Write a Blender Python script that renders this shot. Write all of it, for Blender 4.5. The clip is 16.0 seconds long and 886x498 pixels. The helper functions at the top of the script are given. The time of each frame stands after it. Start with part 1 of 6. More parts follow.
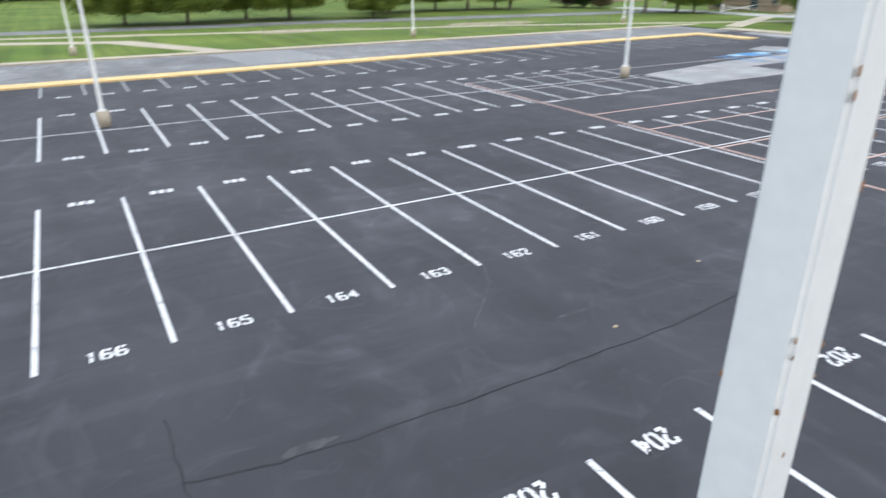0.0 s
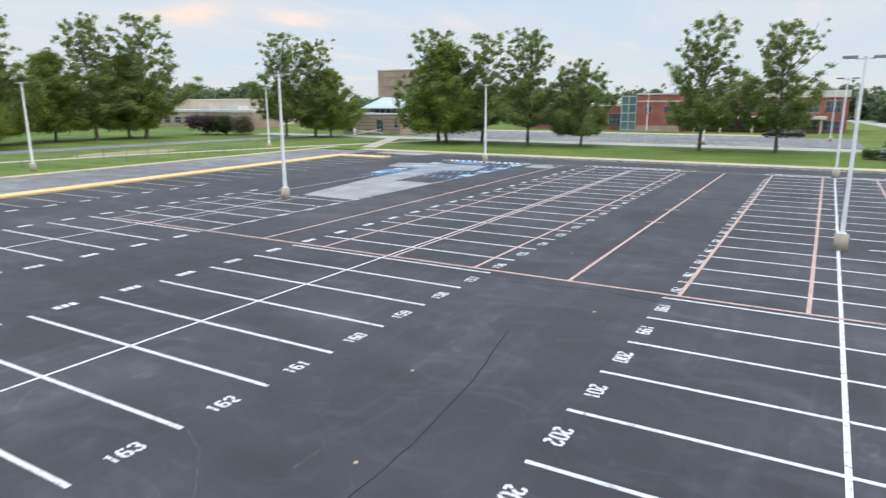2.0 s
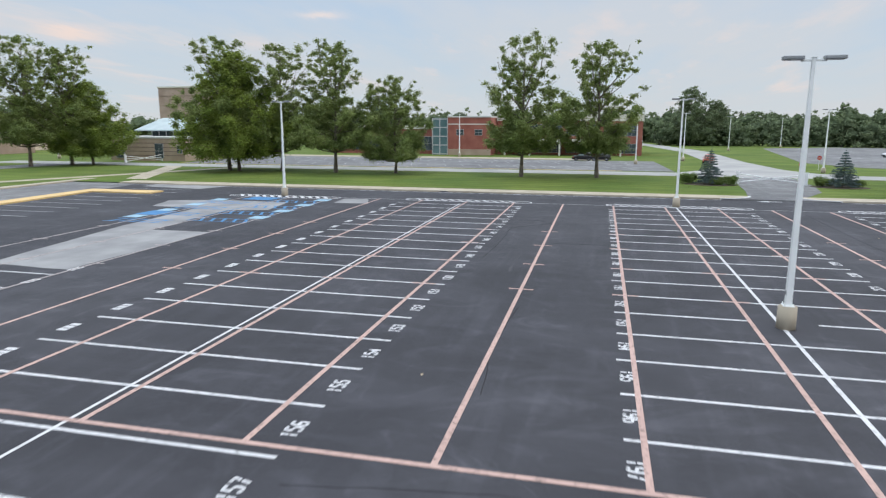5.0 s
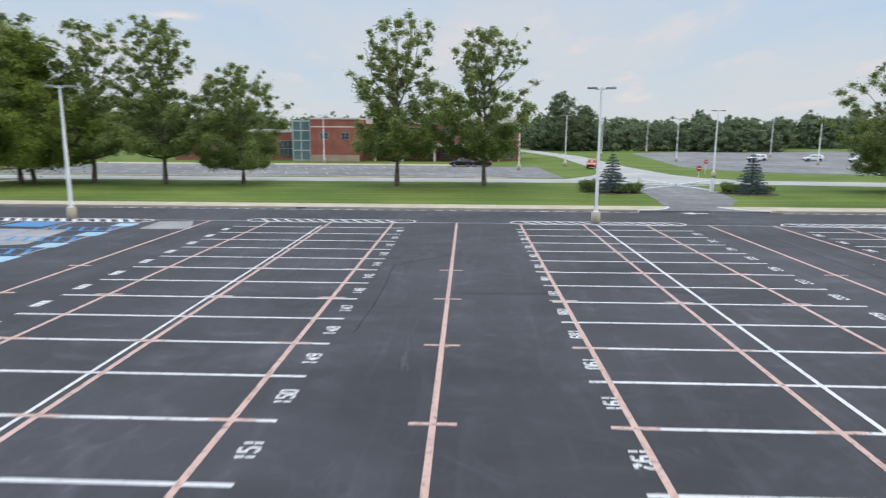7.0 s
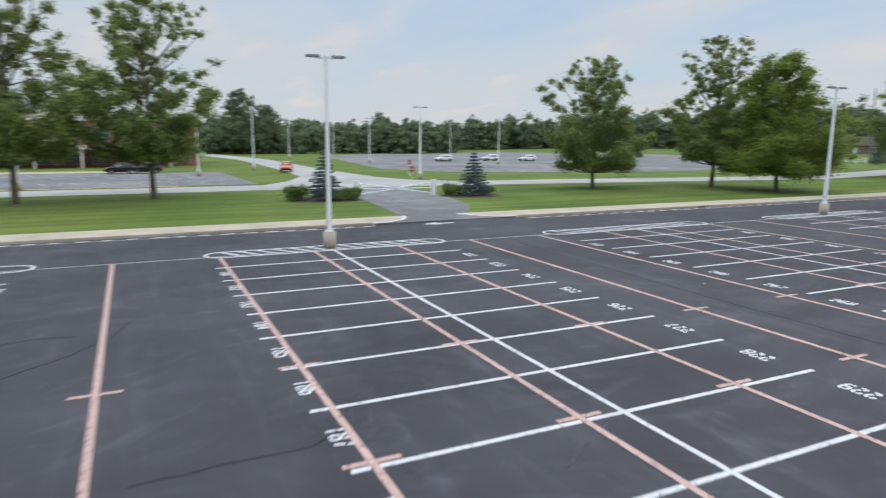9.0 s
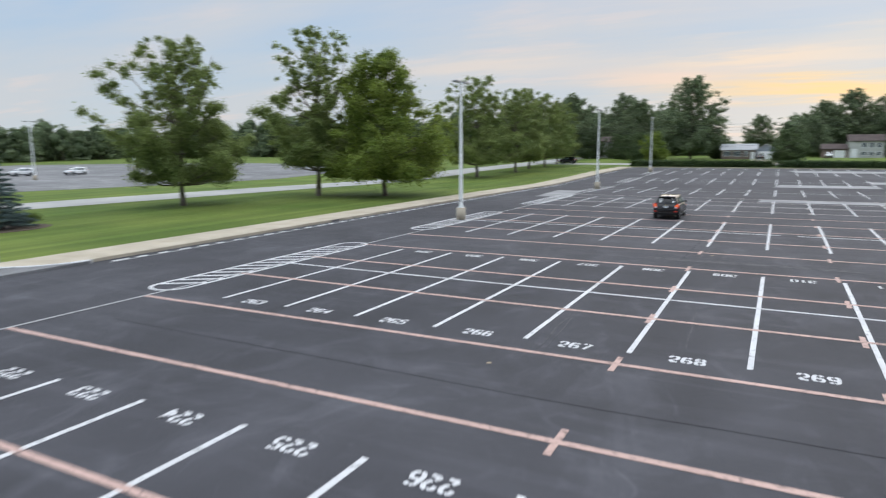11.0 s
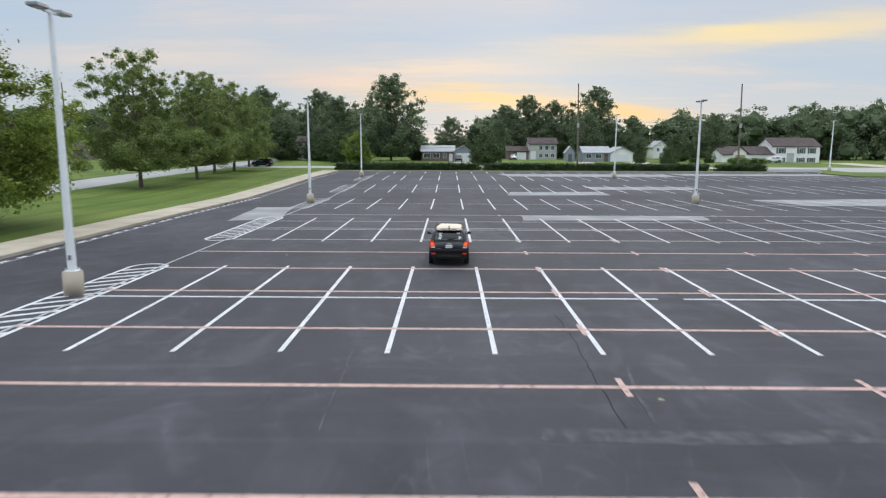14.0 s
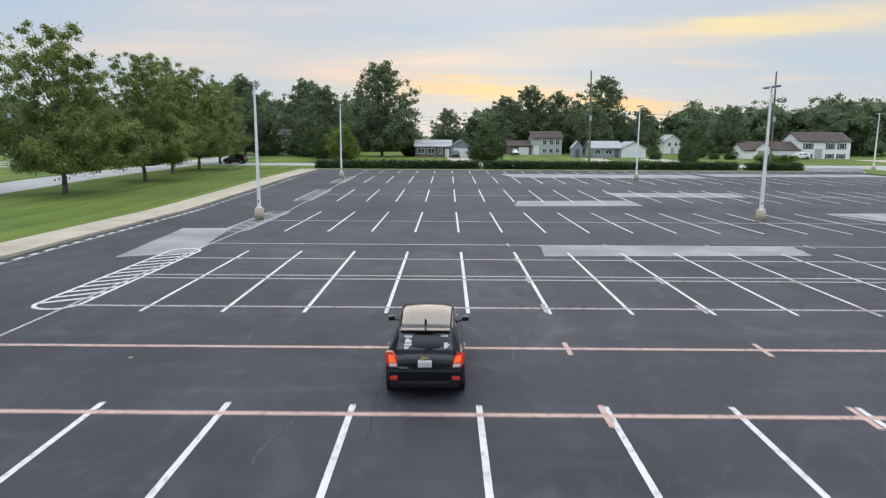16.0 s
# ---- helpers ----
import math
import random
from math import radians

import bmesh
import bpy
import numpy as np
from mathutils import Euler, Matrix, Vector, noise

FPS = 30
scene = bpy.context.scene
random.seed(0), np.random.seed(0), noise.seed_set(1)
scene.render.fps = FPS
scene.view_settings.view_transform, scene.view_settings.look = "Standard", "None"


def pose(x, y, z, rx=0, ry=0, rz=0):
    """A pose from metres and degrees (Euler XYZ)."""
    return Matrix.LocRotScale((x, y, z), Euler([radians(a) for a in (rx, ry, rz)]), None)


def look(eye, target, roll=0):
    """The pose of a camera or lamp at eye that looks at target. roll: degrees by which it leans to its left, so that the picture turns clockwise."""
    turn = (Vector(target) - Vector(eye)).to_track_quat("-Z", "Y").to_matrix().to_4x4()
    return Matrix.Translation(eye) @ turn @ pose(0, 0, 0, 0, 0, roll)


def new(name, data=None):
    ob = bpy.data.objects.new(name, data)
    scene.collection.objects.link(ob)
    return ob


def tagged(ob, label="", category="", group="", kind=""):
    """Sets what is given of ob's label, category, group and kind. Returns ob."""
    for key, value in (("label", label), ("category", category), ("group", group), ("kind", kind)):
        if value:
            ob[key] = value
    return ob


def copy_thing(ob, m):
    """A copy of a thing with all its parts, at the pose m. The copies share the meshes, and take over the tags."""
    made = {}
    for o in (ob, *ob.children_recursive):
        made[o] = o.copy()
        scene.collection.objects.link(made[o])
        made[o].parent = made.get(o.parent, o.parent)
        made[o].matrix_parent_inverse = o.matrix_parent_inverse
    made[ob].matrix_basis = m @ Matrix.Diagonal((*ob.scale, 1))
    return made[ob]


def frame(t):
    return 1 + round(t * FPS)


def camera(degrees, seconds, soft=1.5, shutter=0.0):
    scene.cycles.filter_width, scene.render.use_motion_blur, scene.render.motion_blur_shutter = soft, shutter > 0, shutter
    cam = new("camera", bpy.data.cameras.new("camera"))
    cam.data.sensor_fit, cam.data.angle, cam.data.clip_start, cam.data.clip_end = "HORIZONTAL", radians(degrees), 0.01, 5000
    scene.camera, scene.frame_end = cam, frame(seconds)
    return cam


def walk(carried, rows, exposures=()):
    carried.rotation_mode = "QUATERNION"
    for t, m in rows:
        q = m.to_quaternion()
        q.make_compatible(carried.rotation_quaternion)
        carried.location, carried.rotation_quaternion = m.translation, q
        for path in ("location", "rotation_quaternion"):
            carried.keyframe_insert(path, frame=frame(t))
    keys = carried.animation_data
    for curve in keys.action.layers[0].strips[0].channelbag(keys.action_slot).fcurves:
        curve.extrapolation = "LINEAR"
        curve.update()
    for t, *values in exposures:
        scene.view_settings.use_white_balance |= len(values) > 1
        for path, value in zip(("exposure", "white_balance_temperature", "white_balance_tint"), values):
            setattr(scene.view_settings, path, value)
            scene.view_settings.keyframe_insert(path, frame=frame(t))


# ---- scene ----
cam = camera(68.7, 16.0, soft=1.2, shutter=0.5)
PATH = [
    (0, (-0.153, 0.041, 7.643), (0.754, 1.643, 6.86), -0.3),
    (0.5, (-0.166, 0.111, 7.681), (0.998, 1.592, 7.01), -0.3),
    (1, (-0.175, 0.479, 7.652), (1.205, 1.81, 7.082), -0.1),
    (1.5, (-0.261, 0.958, 7.64), (1.298, 2.105, 7.136), -0.2),
    (2, (0.014, 1.635, 7.556), (1.697, 2.619, 7.112), -0.2),
    (2.5, (0.87, 2.433, 7.523), (2.629, 3.293, 7.116), -0.1),
    (3, (2.352, 3.244, 7.543), (4.158, 4.01, 7.154), -0.1),
    (3.5, (4.377, 4.227, 7.537), (6.22, 4.907, 7.16), 0.1),
    (4, (6.98, 5.3, 7.492), (8.852, 5.899, 7.122), 0.0),
    (4.2, (8.116, 5.742, 7.536), (9.997, 6.308, 7.16), 0.0),
    (6.3, (23.08, 9.14, 6.77), (25.03, 9.405, 6.414), 0.3),
    (6.5, (24.565, 9.366, 6.719), (26.52, 9.583, 6.361), 0.3),
    (7, (28.241, 9.835, 6.513), (30.208, 9.907, 6.157), 0.3),
    (7.5, (31.934, 10.021, 6.27), (33.901, 9.921, 5.918), 0.2),
    (8, (35.554, 10.132, 5.944), (37.499, 9.807, 5.61), 0.2),
    (8.5, (39.396, 10.036, 5.84), (41.278, 9.451, 5.499), 0.3),
    (9, (42.956, 9.498, 5.662), (44.734, 8.647, 5.324), 0.4),
    (9.5, (46.895, 8.412, 5.33), (48.51, 7.275, 5.008), 0.3),
    (10, (49.972, 6.879, 5.105), (51.385, 5.5, 4.788), 0.4),
    (10.2, (51.138, 6.193, 5.073), (52.458, 4.723, 4.759), 0.2),
    (12.3, (60.482, -4.405, 5.097), (60.783, -6.359, 4.791), 0.1),
    (12.5, (61.067, -5.739, 5.065), (61.302, -7.701, 4.761), 0.2),
    (13, (61.926, -9.199, 5.005), (62.049, -11.173, 4.707), 0.2),
    (13.5, (62.319, -13.025, 5.024), (62.368, -15.002, 4.727), 0.2),
    (14, (62.321, -16.74, 5.159), (62.34, -18.715, 4.85), 0.2),
    (14.5, (62.28, -20.408, 5.229), (62.284, -22.384, 4.919), 0.3),
    (15, (62.2, -23.964, 5.308), (62.199, -25.94, 5.0), 0.3),
    (15.5, (62.014, -27.803, 5.606), (62.02, -29.776, 5.277), 0.3),
    (16, (61.856, -31.278, 5.705), (61.869, -33.25, 5.373), 0.3),
]
walk(cam, [(t, look(eye, target, roll)) for t, eye, target, roll in PATH],
     [(0, 0.33), (0.8, 0.42), (1.5, 0.42), (2.5, 0.06), (3.5, 0.0), (6.3, 0.06), (8.0, 0.04), (10.0, -0.04), (12.3, 0.0), (14.0, -0.04), (15.2, -0.05), (16.0, -0.02)])

# ---- world, sun ----
world = bpy.data.worlds.new("dusk")
scene.world = world
world.use_nodes = True
wn, wl = world.node_tree.nodes, world.node_tree.links
wn.clear()


def wmath(op, a, b=None, clamp=False):
    n = wn.new("ShaderNodeMath")
    n.operation, n.use_clamp = op, clamp
    for slot, v in ((0, a), (1, b)):
        if v is None:
            continue
        if isinstance(v, (int, float)):
            n.inputs[slot].default_value = v
        else:
            wl.new(v, n.inputs[slot])
    return n.outputs[0]


def wramp(fac, stops):
    n = wn.new("ShaderNodeValToRGB")
    while len(n.color_ramp.elements) < len(stops):
        n.color_ramp.elements.new(0.5)
    for e, (p, c) in zip(n.color_ramp.elements, stops):
        e.position, e.color = p, (*c, 1)
    wl.new(fac, n.inputs[0])
    return n.outputs[0]


def wmix(fac, a, b, blend="MIX"):
    n = wn.new("ShaderNodeMix")
    n.data_type, n.blend_type, n.clamp_result = "RGBA", blend, False
    for slot, v in ((0, fac), (6, a), (7, b)):
        if isinstance(v, (int, float)):
            n.inputs[slot].default_value = v
        elif isinstance(v, tuple):
            n.inputs[slot].default_value = (*v, 1)
        else:
            wl.new(v, n.inputs[slot])
    return n.outputs[2]


coord = wn.new("ShaderNodeTexCoord").outputs["Generated"]
sep = wn.new("ShaderNodeSeparateXYZ")
wl.new(coord, sep.inputs[0])
dx, dy, dz = sep.outputs
up = wmath("MAXIMUM", dz, 0.0)
deep = wmath("ADD", up, 0.10)
flat = wn.new("ShaderNodeCombineXYZ")
wl.new(wmath("DIVIDE", dx, deep), flat.inputs[0])
wl.new(wmath("DIVIDE", dy, deep), flat.inputs[1])
stretch = wn.new("ShaderNodeMapping")
stretch.inputs["Scale"].default_value = (0.30, 0.75, 1)
stretch.inputs["Rotation"].default_value = (0, 0, radians(-12))
wl.new(flat.outputs[0], stretch.inputs[0])


def wnoise(vector, scale, detail, rough):
    n = wn.new("ShaderNodeTexNoise")
    n.inputs["Scale"].default_value, n.inputs["Detail"].default_value, n.inputs["Roughness"].default_value = scale, detail, rough
    wl.new(vector, n.inputs["Vector"])
    return n.outputs[0]


clouds = wnoise(stretch.outputs[0], 1.1, 7, 0.55)
wisps = wnoise(stretch.outputs[0], 2.3, 6, 0.6)
# towards the sunset, a little west of -y
west = wmath("ADD", wmath("MULTIPLY", dx, -0.10), wmath("MULTIPLY", dy, -0.99))
glow = wmath("POWER", wmath("MAXIMUM", west, 0.0), 9.0)
base = wramp(up, [(0.0, (0.60, 0.66, 0.69)), (0.12, (0.49, 0.61, 0.74)), (0.30, (0.37, 0.54, 0.80)), (1.0, (0.64, 0.72, 0.82))])
grey = wmix(wmath("MULTIPLY", up, 1.6, True), (0.62, 0.64, 0.67), (0.65, 0.67, 0.72))
bright = wramp(up, [(0.0, (1, 1, 1)), (0.34, (1.0, 1.0, 1.0)), (0.62, (2.55, 2.5, 2.4)), (1.0, (3.0, 2.9, 2.75))])
cover = wramp(clouds, [(0.36, (0, 0, 0)), (0.58, (1, 1, 1))])
sky_colour = wmix(wmath("MULTIPLY", cover, 0.72), base, grey)
low = wramp(up, [(0.0, (0.5, 0.5, 0.5)), (0.045, (1, 1, 1)), (0.14, (0.75, 0.75, 0.75)), (0.27, (0.5, 0.5, 0.5)), (0.34, (0, 0, 0))])
bands = wramp(wisps, [(0.50, (0, 0, 0)), (0.62, (1, 1, 1))])
fire = wmath("MULTIPLY", wmath("MULTIPLY", low, bands), glow)
sky_colour = wmix(wmath("MULTIPLY", glow, 0.06), sky_colour, (0.86, 0.72, 0.62))
sky_colour = wmix(wmath("MULTIPLY", fire, 0.22), sky_colour, (0.95, 0.74, 0.52))
# long lit cloud streaks over the place where the sun went down
south = wmath("MAXIMUM", wmath("MULTIPLY", dy, -1.0), 0.15)
across, height = wmath("DIVIDE", dx, south), wmath("DIVIDE", up, south)
ahead = wmath("LESS_THAN", dy, -0.3)
ruffle = wmath("MULTIPLY", wmath("SUBTRACT", wnoise(stretch.outputs[0], 3.1, 6, 0.6), 0.5), 0.055)


def streak(u0, v0, su, sv, slope, colour, strength, across, height, ahead):
    du = wmath("SUBTRACT", across, u0)
    dv = wmath("ADD", wmath("SUBTRACT", wmath("SUBTRACT", height, v0), wmath("MULTIPLY", du, slope)), ruffle)
    a = wmath("POWER", wmath("DIVIDE", du, su), 2.0)
    b = wmath("POWER", wmath("DIVIDE", dv, sv), 2.0)
    fall = wmath("POWER", 2.718, wmath("MULTIPLY", wmath("ADD", a, b), -1.0))
    return wmix(wmath("MULTIPLY", wmath("MULTIPLY", fall, ahead), strength), sky_colour, colour)


for u0, v0, su, sv, slope, colour, strength in ((0.10, 0.22, 0.35, 0.040, 0.0, (0.76, 0.69, 0.66), 0.5), (0.05, 0.118, 0.17, 0.012, 0.0, (0.93, 0.74, 0.58), 0.75), (0.16, 0.098, 0.13, 0.014, 0.05, (0.90, 0.70, 0.58), 0.7),
                                                (-0.04, 0.076, 0.15, 0.013, 0.03, (1.0, 0.70, 0.34), 0.9), (-0.26, 0.052, 0.12, 0.012, 0.08, (1.0, 0.68, 0.32), 0.9), (-0.50, 0.172, 0.26, 0.016, -0.085, (0.96, 0.78, 0.48), 0.85),
                                                (-0.42, 0.174, 0.07, 0.010, -0.085, (1.0, 0.82, 0.42), 0.7), (0.45, 0.13, 0.2, 0.015, 0.0, (0.90, 0.74, 0.62), 0.5)):
    sky_colour = streak(u0, v0, su, sv, slope, colour, strength, across, height, ahead)
# a few small lit clouds in the north-east
east = wmath("ADD", wmath("MULTIPLY", dx, 0.695), wmath("MULTIPLY", dy, 0.719))
front = wmath("MAXIMUM", east, 0.15)
across_east = wmath("DIVIDE", wmath("ADD", wmath("MULTIPLY", dx, -0.719), wmath("MULTIPLY", dy, 0.695)), front)
for u0, v0, su, sv, slope, colour, strength in ((0.086, 0.118, 0.055, 0.012, 0.0, (0.97, 0.72, 0.58), 0.8), (-0.061, 0.112, 0.04, 0.007, 0.0, (0.93, 0.72, 0.62), 0.7), (-0.408, 0.165, 0.035, 0.006, 0.0, (0.93, 0.76, 0.68), 0.6)):
    sky_colour = streak(u0, v0, su, sv, slope, colour, strength, across_east, wmath("DIVIDE", up, front), wmath("GREATER_THAN", east, 0.3))
pink = wmath("MULTIPLY", wmath("MULTIPLY", low, wramp(wisps, [(0.56, (0, 0, 0)), (0.70, (1, 1, 1))])), 0.40)
sky_colour = wmix(pink, sky_colour, (0.92, 0.72, 0.64))
nishita = wn.new("ShaderNodeTexSky")
nishita.sky_type, nishita.sun_disc = "NISHITA", False
nishita.sun_elevation, nishita.sun_rotation = radians(9), radians(186)
air = wn.new("ShaderNodeBackground")
air.inputs["Strength"].default_value = 0.003
wl.new(nishita.outputs[0], air.inputs[0])
overcast = wn.new("ShaderNodeBackground")
overcast.inputs["Strength"].default_value = 1.0
wl.new(wmix(1.0, sky_colour, bright, "MULTIPLY"), overcast.inputs[0])
both = wn.new("ShaderNodeAddShader")
wl.new(air.outputs[0], both.inputs[0])
wl.new(overcast.outputs[0], both.inputs[1])
wl.new(both.outputs[0], wn.new("ShaderNodeOutputWorld").inputs[0])

sun = new("sun", bpy.data.lights.new("sun", "SUN"))
sun.data.energy, sun.data.angle, sun.data.color = 0.95, radians(50), (1.0, 0.86, 0.70)
sun.matrix_world = look((0, 0, 0), (0.10, 0.97, -0.20))


# ---- materials ----
def material(name, a, b=None, scale=1.0, rough=0.8, metal=0.0, fine=0.0, fine_scale=40.0, bump=0.0, bump_scale=40.0, lo=0.35, hi=0.65,
             spread=0.0, island=False, coat=0.0, detail=5.0, specular=0.5):
    """Two colours mixed by a broad noise, darkened and lightened by a fine one, with bump; spread varies it piece by piece."""
    m = bpy.data.materials.new(name)
    m.use_nodes = True
    n, l = m.node_tree.nodes, m.node_tree.links
    p = n["Principled BSDF"]
    p.inputs["Roughness"].default_value, p.inputs["Metallic"].default_value = rough, metal
    p.inputs["Coat Weight"].default_value = coat
    p.inputs["Specular IOR Level"].default_value = specular
    tc = n.new("ShaderNodeTexCoord")
    out = None
    if b is None:
        b = a
    no = n.new("ShaderNodeTexNoise")
    no.inputs["Scale"].default_value, no.inputs["Detail"].default_value = scale, detail
    l.new(tc.outputs["Object"], no.inputs["Vector"])
    r = n.new("ShaderNodeValToRGB")
    r.color_ramp.elements[0].position, r.color_ramp.elements[1].position = lo, hi
    r.color_ramp.elements[0].color, r.color_ramp.elements[1].color = (*a, 1), (*b, 1)
    l.new(no.outputs[0], r.inputs[0])
    out = r.outputs[0]

    def scaled(value, colour, low, high):
        mr = n.new("ShaderNodeMapRange")
        mr.inputs["To Min"].default_value, mr.inputs["To Max"].default_value = low, high
        l.new(value, mr.inputs[0])
        mx = n.new("ShaderNodeVectorMath")
        mx.operation = "SCALE"
        l.new(colour, mx.inputs[0])
        l.new(mr.outputs[0], mx.inputs["Scale"])
        return mx.outputs[0]

    if fine:
        f = n.new("ShaderNodeTexNoise")
        f.inputs["Scale"].default_value, f.inputs["Detail"].default_value = fine_scale, 3
        l.new(tc.outputs["Object"], f.inputs["Vector"])
        out = scaled(f.outputs[0], out, 1 - fine, 1 + fine)
    if spread:
        if island:
            g = n.new("ShaderNodeNewGeometry").outputs["Random Per Island"]
        else:
            g = n.new("ShaderNodeObjectInfo").outputs["Random"]
        out = scaled(g, out, 1 - spread, 1 + spread)
    l.new(out, p.inputs["Base Color"])
    if bump:
        f = n.new("ShaderNodeTexNoise")
        f.inputs["Scale"].default_value, f.inputs["Detail"].default_value = bump_scale, 4
        l.new(tc.outputs["Object"], f.inputs["Vector"])
        bp = n.new("ShaderNodeBump")
        bp.inputs["Strength"].default_value, bp.inputs["Distance"].default_value = bump, 0.02
        l.new(f.outputs[0], bp.inputs["Height"])
        l.new(bp.outputs[0], p.inputs["Normal"])
    return m


def worn_paint(name, colour, under, wear):
    """Road paint whose thin spots let the asphalt show."""
    m = material(name, colour, tuple(c * 0.86 for c in colour), scale=0.7, rough=0.75, fine=0.08, fine_scale=25, bump=0.15, bump_scale=90)
    n, l = m.node_tree.nodes, m.node_tree.links
    p = n["Principled BSDF"]
    src = p.inputs["Base Color"].links[0].from_socket
    tc = n.new("ShaderNodeTexCoord")
    no = n.new("ShaderNodeTexNoise")
    no.inputs["Scale"].default_value, no.inputs["Detail"].default_value, no.inputs["Roughness"].default_value = 5.5, 8, 0.75
    l.new(tc.outputs["Object"], no.inputs["Vector"])
    r = n.new("ShaderNodeValToRGB")
    r.color_ramp.elements[0].position, r.color_ramp.elements[1].position = wear, wear + 0.10
    r.color_ramp.elements[0].color, r.color_ramp.elements[1].color = (1, 1, 1, 1), (0, 0, 0, 1)
    l.new(no.outputs[0], r.inputs[0])
    mx = n.new("ShaderNodeMix")
    mx.data_type = "RGBA"
    l.new(r.outputs[0], mx.inputs[0])
    l.new(src, mx.inputs[6])
    mx.inputs[7].default_value = (*under, 1)
    l.new(mx.outputs[2], p.inputs["Base Color"])
    return m


def asphalt_material(name, dark, light):
    m = material(name, dark, light, scale=0.055, rough=0.82, fine=0.30, fine_scale=55, bump=0.35, bump_scale=110, lo=0.32, hi=0.70, specular=0.35)
    n, l = m.node_tree.nodes, m.node_tree.links
    p = n["Principled BSDF"]
    src = p.inputs["Base Color"].links[0].from_socket
    tc = n.new("ShaderNodeTexCoord")

    def layer(colour, scale, low, high, to_min, to_max, stretchy=(1, 1, 1), distort=0.0):
        mp = n.new("ShaderNodeMapping")
        mp.inputs["Scale"].default_value = stretchy
        l.new(tc.outputs["Object"], mp.inputs[0])
        no = n.new("ShaderNodeTexNoise")
        no.inputs["Scale"].default_value, no.inputs["Detail"].default_value, no.inputs["Distortion"].default_value = scale, 6, distort
        l.new(mp.outputs[0], no.inputs["Vector"])
        mr = n.new("ShaderNodeMapRange")
        mr.inputs["From Min"].default_value, mr.inputs["From Max"].default_value = low, high
        mr.inputs["To Min"].default_value, mr.inputs["To Max"].default_value = to_min, to_max
        l.new(no.outputs[0], mr.inputs[0])
        sc = n.new("ShaderNodeVectorMath")
        sc.operation = "SCALE"
        l.new(colour, sc.inputs[0])
        l.new(mr.outputs[0], sc.inputs["Scale"])
        return sc.outputs[0]

    def wisps(colour, scale, width, gain, distort):
        """Thin winding tyre and scuff traces, broken up by a broad noise."""
        socks = []
        for k, sc_ in enumerate((scale, scale * 2.7)):
            mp = n.new("ShaderNodeMapping")
            mp.inputs["Location"].default_value = (13.0 * k + 40 * scale, 7.0 * k, 0)
            l.new(tc.outputs["Object"], mp.inputs[0])
            no = n.new("ShaderNodeTexNoise")
            no.inputs["Scale"].default_value, no.inputs["Detail"].default_value, no.inputs["Distortion"].default_value = sc_, 2 + k, distort
            l.new(mp.outputs[0], no.inputs["Vector"])
            socks.append(no.outputs[0])
        off = n.new("ShaderNodeMath")
        off.operation = "SUBTRACT"
        off.inputs[1].default_value = 0.5
        l.new(socks[0], off.inputs[0])
        away = n.new("ShaderNodeMath")
        away.operation = "ABSOLUTE"
        l.new(off.outputs[0], away.inputs[0])
        line = n.new("ShaderNodeMapRange")
        line.inputs["From Max"].default_value, line.inputs["To Min"].default_value, line.inputs["To Max"].default_value = width, gain - 1, 0.0
        l.new(away.outputs[0], line.inputs[0])
        gate = n.new("ShaderNodeMapRange")
        gate.inputs["From Min"].default_value, gate.inputs["From Max"].default_value = 0.47, 0.62
        l.new(socks[1], gate.inputs[0])
        both = n.new("ShaderNodeMath")
        both.operation = "MULTIPLY_ADD"
        both.inputs[2].default_value = 1.0
        l.new(line.outputs[0], both.inputs[0])
        l.new(gate.outputs[0], both.inputs[1])
        sc = n.new("ShaderNodeVectorMath")
        sc.operation = "SCALE"
        l.new(colour, sc.inputs[0])
        l.new(both.outputs[0], sc.inputs["Scale"])
        return sc.outputs[0]

    out = layer(src, 0.35, 0.35, 0.68, 0.86, 1.16, (1, 0.35, 1), 0.6)
    out = layer(out, 1.3, 0.62, 0.75, 1.0, 1.28, (1, 1, 1), 1.2)
    out = layer(out, 0.45, 0.53, 0.72, 1.0, 1.44, (1, 0.6, 1), 2.2)
    out = layer(out, 0.8, 0.52, 0.70, 1.0, 1.26, (0.16, 1.6, 1), 0.8)
    out = wisps(out, 0.10, 0.010, 1.30, 3.0)
    out = wisps(out, 0.23, 0.012, 1.18, 1.6)
    out = layer(out, 0.16, 0.40, 0.66, 0.90, 1.14, (1, 1, 1), 1.5)
    l.new(out, p.inputs["Base Color"])
    return m


def add_stripes(m, scale, stretchy, low, high):
    n, l = m.node_tree.nodes, m.node_tree.links
    p = n["Principled BSDF"]
    src = p.inputs["Base Color"].links[0].from_socket
    mp = n.new("ShaderNodeMapping")
    mp.inputs["Scale"].default_value = stretchy
    l.new(n.new("ShaderNodeTexCoord").outputs["Object"], mp.inputs[0])
    no = n.new("ShaderNodeTexNoise")
    no.inputs["Scale"].default_value, no.inputs["Detail"].default_value = scale, 2
    l.new(mp.outputs[0], no.inputs["Vector"])
    mr = n.new("ShaderNodeMapRange")
    mr.inputs["From Min"].default_value, mr.inputs["From Max"].default_value = 0.38, 0.62
    mr.inputs["To Min"].default_value, mr.inputs["To Max"].default_value = low, high
    l.new(no.outputs[0], mr.inputs[0])
    sc = n.new("ShaderNodeVectorMath")
    sc.operation = "SCALE"
    l.new(src, sc.inputs[0])
    l.new(mr.outputs[0], sc.inputs["Scale"])
    l.new(sc.outputs[0], p.inputs["Base Color"])


